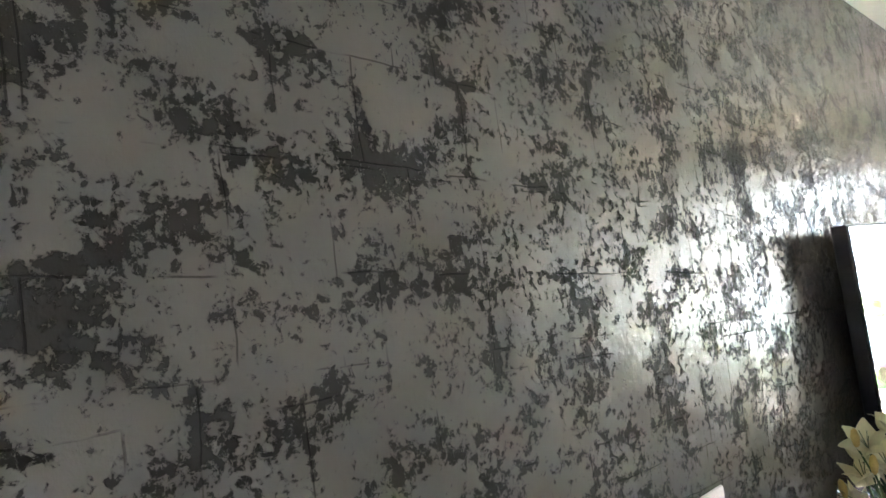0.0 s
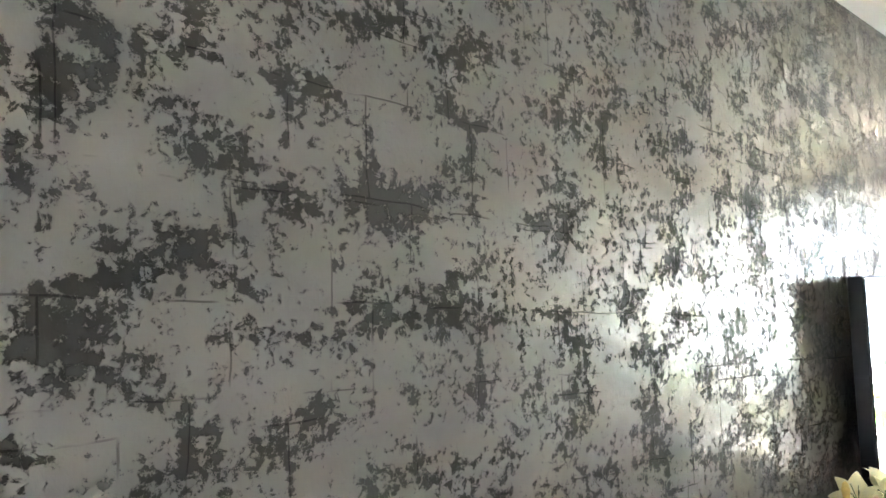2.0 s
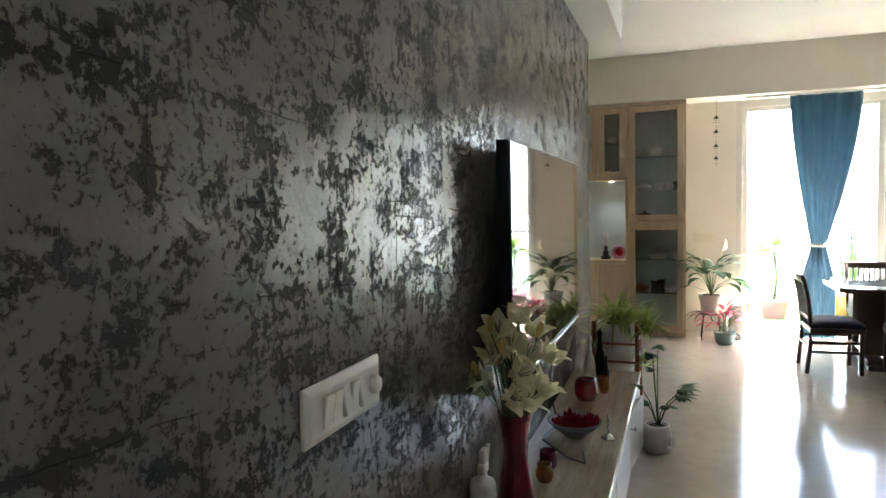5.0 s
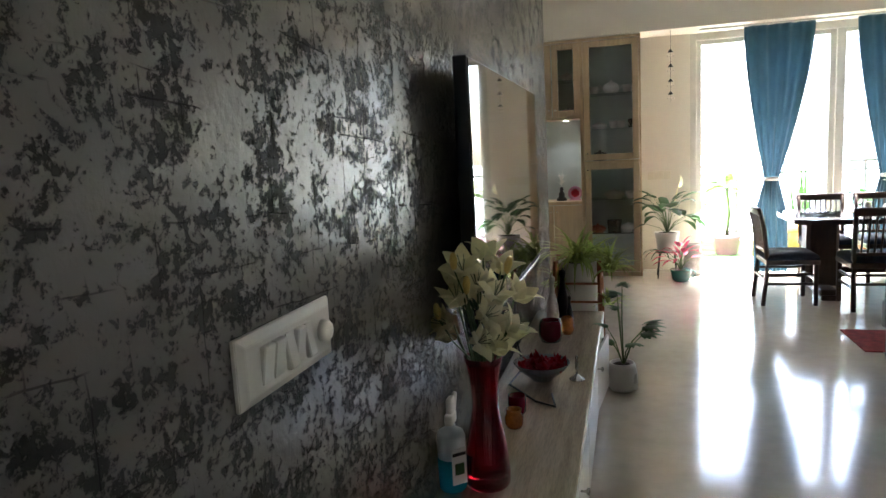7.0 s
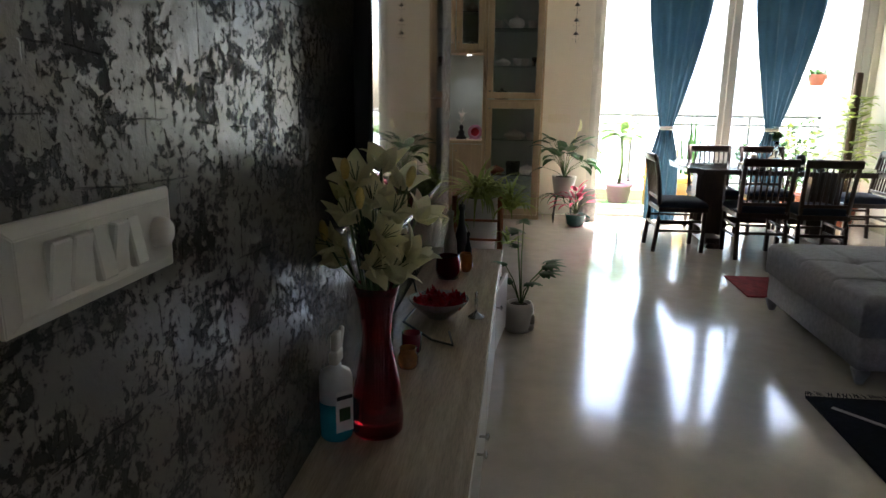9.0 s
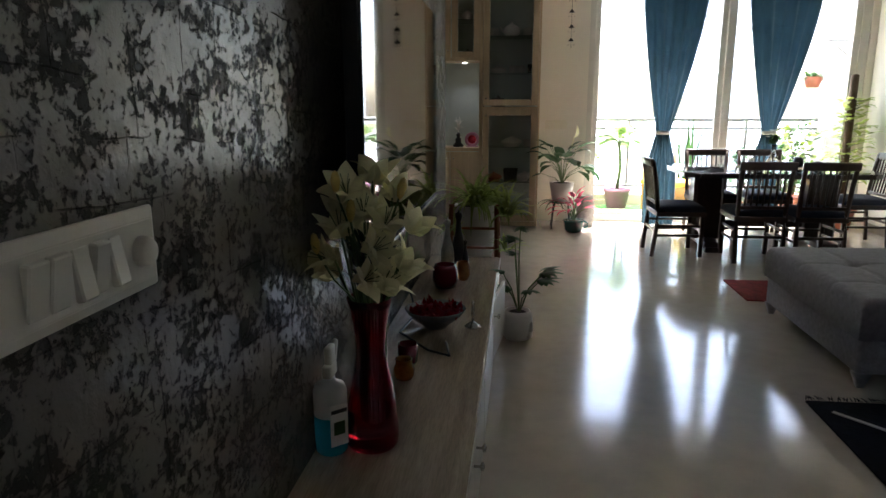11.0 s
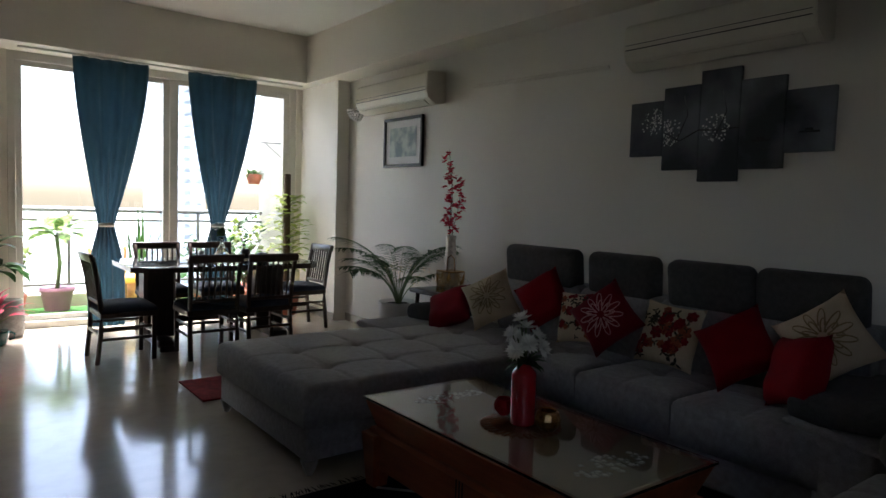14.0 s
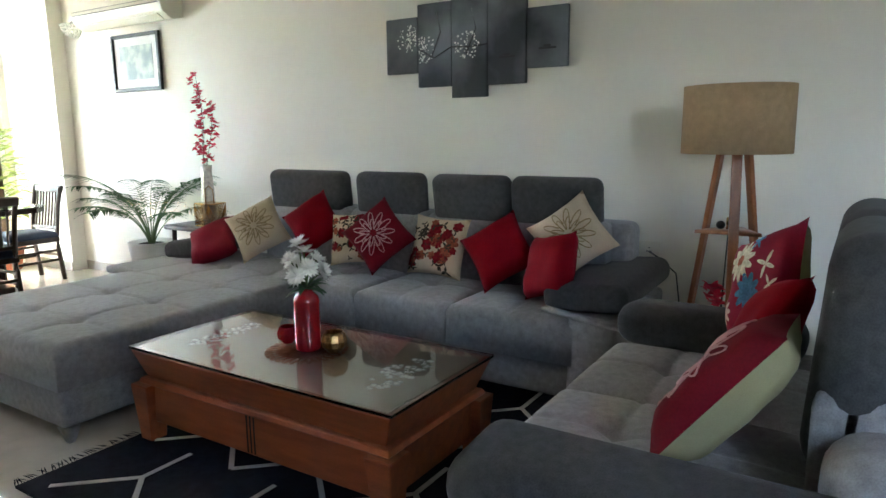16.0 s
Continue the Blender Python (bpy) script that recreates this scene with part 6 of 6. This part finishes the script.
crock("teapot", 0.44, 0.2, 2.129, 1.1, WHITEPOT, "white teapot on a glass shelf")
crock("cup", 0.62, 0.2, 2.129, 1.3, WHITEPOT, "white cup on a glass shelf")
crock("cup", 0.24, 0.22, 2.129, 1.3, WHITEPOT, "white cup on a glass shelf")
crock("serving_dish", 0.3, 0.2, 1.729, 0.9, WHITEPOT, "white covered dish on a glass shelf")
crock("cup", 0.46, 0.18, 1.729, 1.2, WHITEPOT, "white cup on a glass shelf")
crock("cup", 0.55, 0.2, 1.729, 1.2, WHITEPOT, "white cup on a glass shelf")
crock("glass_tumbler", 0.66, 0.2, 1.729, 1.0, GLASS, "clear tumbler on a glass shelf")
crock("serving_dish", 0.3, 0.2, 1.361, 1.2, BLACK, "dark covered casserole dish on a shelf")
crock("serving_dish", 0.46, 0.2, 0.909, 1.2, SILVER, "steel covered dish on a glass shelf")
crock("cup", 0.64, 0.2, 0.909, 1.2, WHITEPOT, "white cup on a glass shelf")
for k in range(4):
    crock("glass_tumbler", 0.42 + 0.07 * (k % 2), 0.16 + 0.1 * (k // 2), 0.509, 1.4, GLASS, "clear tumbler on a glass shelf")
crock("serving_dish", 0.26, 0.2, 0.509, 1.0, TERRACOTTA, "reddish covered dish on a glass shelf")
crock("serving_dish", 0.62, 0.22, 0.509, 1.1, WHITEPOT, "white covered dish on a glass shelf")
crock("teapot", -0.06, 0.2, 2.309, 0.8, SILVER, "silver teapot on a glass shelf")
crock("serving_dish", -0.06, 0.2, 1.901, 1.0, BLACK, "dark dish in the upper cabinet")
bd = tagged(part("seated_figurine", lathe([(0.0, 0), (0.06, 0), (0.065, 0.02), (0.035, 0.05), (0.038, 0.09), (0.018, 0.11), (0.026, 0.135), (0.018, 0.16), (0.0, 0.17)], 16, (-0.16, Y_CAB + 0.2, 0.9)), BLACK), "small dark seated figurine in the niche", "figurine")
wt = thing("white_coral_ornament", (-0.17, Y_CAB + 0.3, 0.9), 0, "white branching ornament behind the figurine", "ornament")
wb = bmesh.new()
random.seed(97)
for k in range(40):
    a = random.uniform(0, 360)
    blade(wb, (0, 0, 0.18 + random.uniform(0, 0.1)), a, random.uniform(20, 90), random.uniform(0.04, 0.09), 0.02, 20, 3)
tube([(0, 0, 0), (0, 0, 0.2)], 0.005, 6, wb)
part("branch_spray", wb, WHITEPETAL, wt)
pf = thing("pink_photo_frame", (0.0, Y_CAB + 0.22, 0.9), 0, "small pink and red heart-patterned ornament", "ornament")
part("frame", moved(lathe([(0.05, 0), (0.085, 0), (0.085, 0.02), (0.05, 0.02), (0.05, 0.0)], 20), pose(0, 0, 0.085, 90, 0, 0)), PINKPOT, pf)
part("centre", moved(lathe([(0.0, 0.004), (0.049, 0.004), (0.049, 0.012), (0.0, 0.012)], 20), pose(0, 0, 0.085, 90, 0, 0)), REDPETAL, pf)
part("base", span(-0.07, 0.07, -0.03, 0.03, 0.0, 0.012, 0.003), PINKPOT, pf)
swp = thing("switch_plate", (0.98, Y_WIN, 1.1), 0, "long ivory switch plate on the wall by the cabinet", "switch plate")
part("plate", span(-0.13, 0.13, -0.012, -0.001, 0.0, 0.1, 0.003), PLASTIC, swp)
for k in range(4):
    part("rocker", span(-0.11 + 0.055 * k, -0.062 + 0.055 * k, -0.018, -0.0118, 0.015, 0.085, 0.002), PLASTIC, swp)

# ---- outside ----
setting("ground", span(-900, 900, 12, 1800, -30.2, -30, 0), LAND, "land with haze painted into its colour, far below the balcony", "ground")


def tower(x, y, w, d, floors):
    t = thing("tower_block", (x, y, -30), random.uniform(-8, 8), "tall pale apartment tower with rows of windows", "building", "")
    h = floors * 3.1
    part("wall", span(-w / 2, w / 2, -d / 2, d / 2, 0, h, 0), TOWERWALL, t)
    part("roof_parapet", span(-w / 2 - 0.3, w / 2 + 0.3, -d / 2 - 0.3, d / 2 + 0.3, h, h + 1.6, 0), TOWERWALL, t)
    part("lift_house", span(-2.5, 2.5, -2.5, 2.5, h + 1.6, h + 5, 0), TOWERWALL, t)
    far = bmesh.new()
    n = int(w / 3.2)
    for f in range(floors):
        for k in range(n):
            cx = -w / 2 + (k + 0.5) * w / n
            verts = [far.verts.new((cx + a * 0.9, -d / 2 - 0.04, f * 3.1 + 1.0 + b)) for a, b in ((-1, 0), (1, 0), (1, 1.5), (-1, 1.5))]
            far.faces.new(verts)
    bmesh.ops.solidify(far, geom=far.faces[:], thickness=0.1)
    tagged(part("windows", far, TOWERGLASS, t), kind="stuff")
    for k in range(0, n, 2):
        b = bmesh.new()
        cx = -w / 2 + (k + 0.5) * w / n
        for f in range(floors):
            bmesh.ops.create_cube(b, size=1, matrix=Matrix.Translation((cx, -d / 2 - 0.6, f * 3.1 + 0.5)) @ Matrix.Diagonal((2.6, 1.2, 1.0, 1)))
        tagged(part("balcony_stack", b, TOWERWALL, t), kind="stuff")


random.seed(101)
tower(54, 200, 13, 13, 24)


def far_tree(x, y, h, seed):
    t = thing("tree", (x, y, -30), 0, "leafy green tree far below the balcony", "tree", "trees below the balcony")
    rnd = random.Random(seed)
    tr, cr = bmesh.new(), bmesh.new()
    tube([(0, 0, 0), (0.2, 0, h * 0.5), (0, 0, h * 0.8)], 0.35, 7, tr, 0.4)
    for k in range(7):
        a = 0.9 * k
        tube([(0, 0, h * 0.45), (h * 0.12 * math.cos(a), h * 0.12 * math.sin(a), h * 0.65), (h * 0.25 * math.cos(a), h * 0.25 * math.sin(a), h * 0.8)], 0.12, 5, tr, 0.4)
    for k in range(420):
        a, u, r = rnd.random() * 6.28, rnd.uniform(-1, 1), rnd.random() ** 0.4
        c = Vector((h * 0.34 * r * math.cos(a) * math.sqrt(1 - u * u), h * 0.34 * r * math.sin(a) * math.sqrt(1 - u * u), h * 0.78 + h * 0.26 * r * u))
        blade(cr, c, rnd.uniform(0, 360), rnd.uniform(-30, 60), rnd.uniform(0.9, 1.8), 0.9, 40, 2, 0.3)
    part("trunk", tr, BARK, t)
    part("crown", cr, LEAF, t)


rt = random.Random(7)
for k in range(26):
    far_tree(rt.uniform(-14, 46), rt.uniform(26, 70), rt.uniform(21, 27), k)
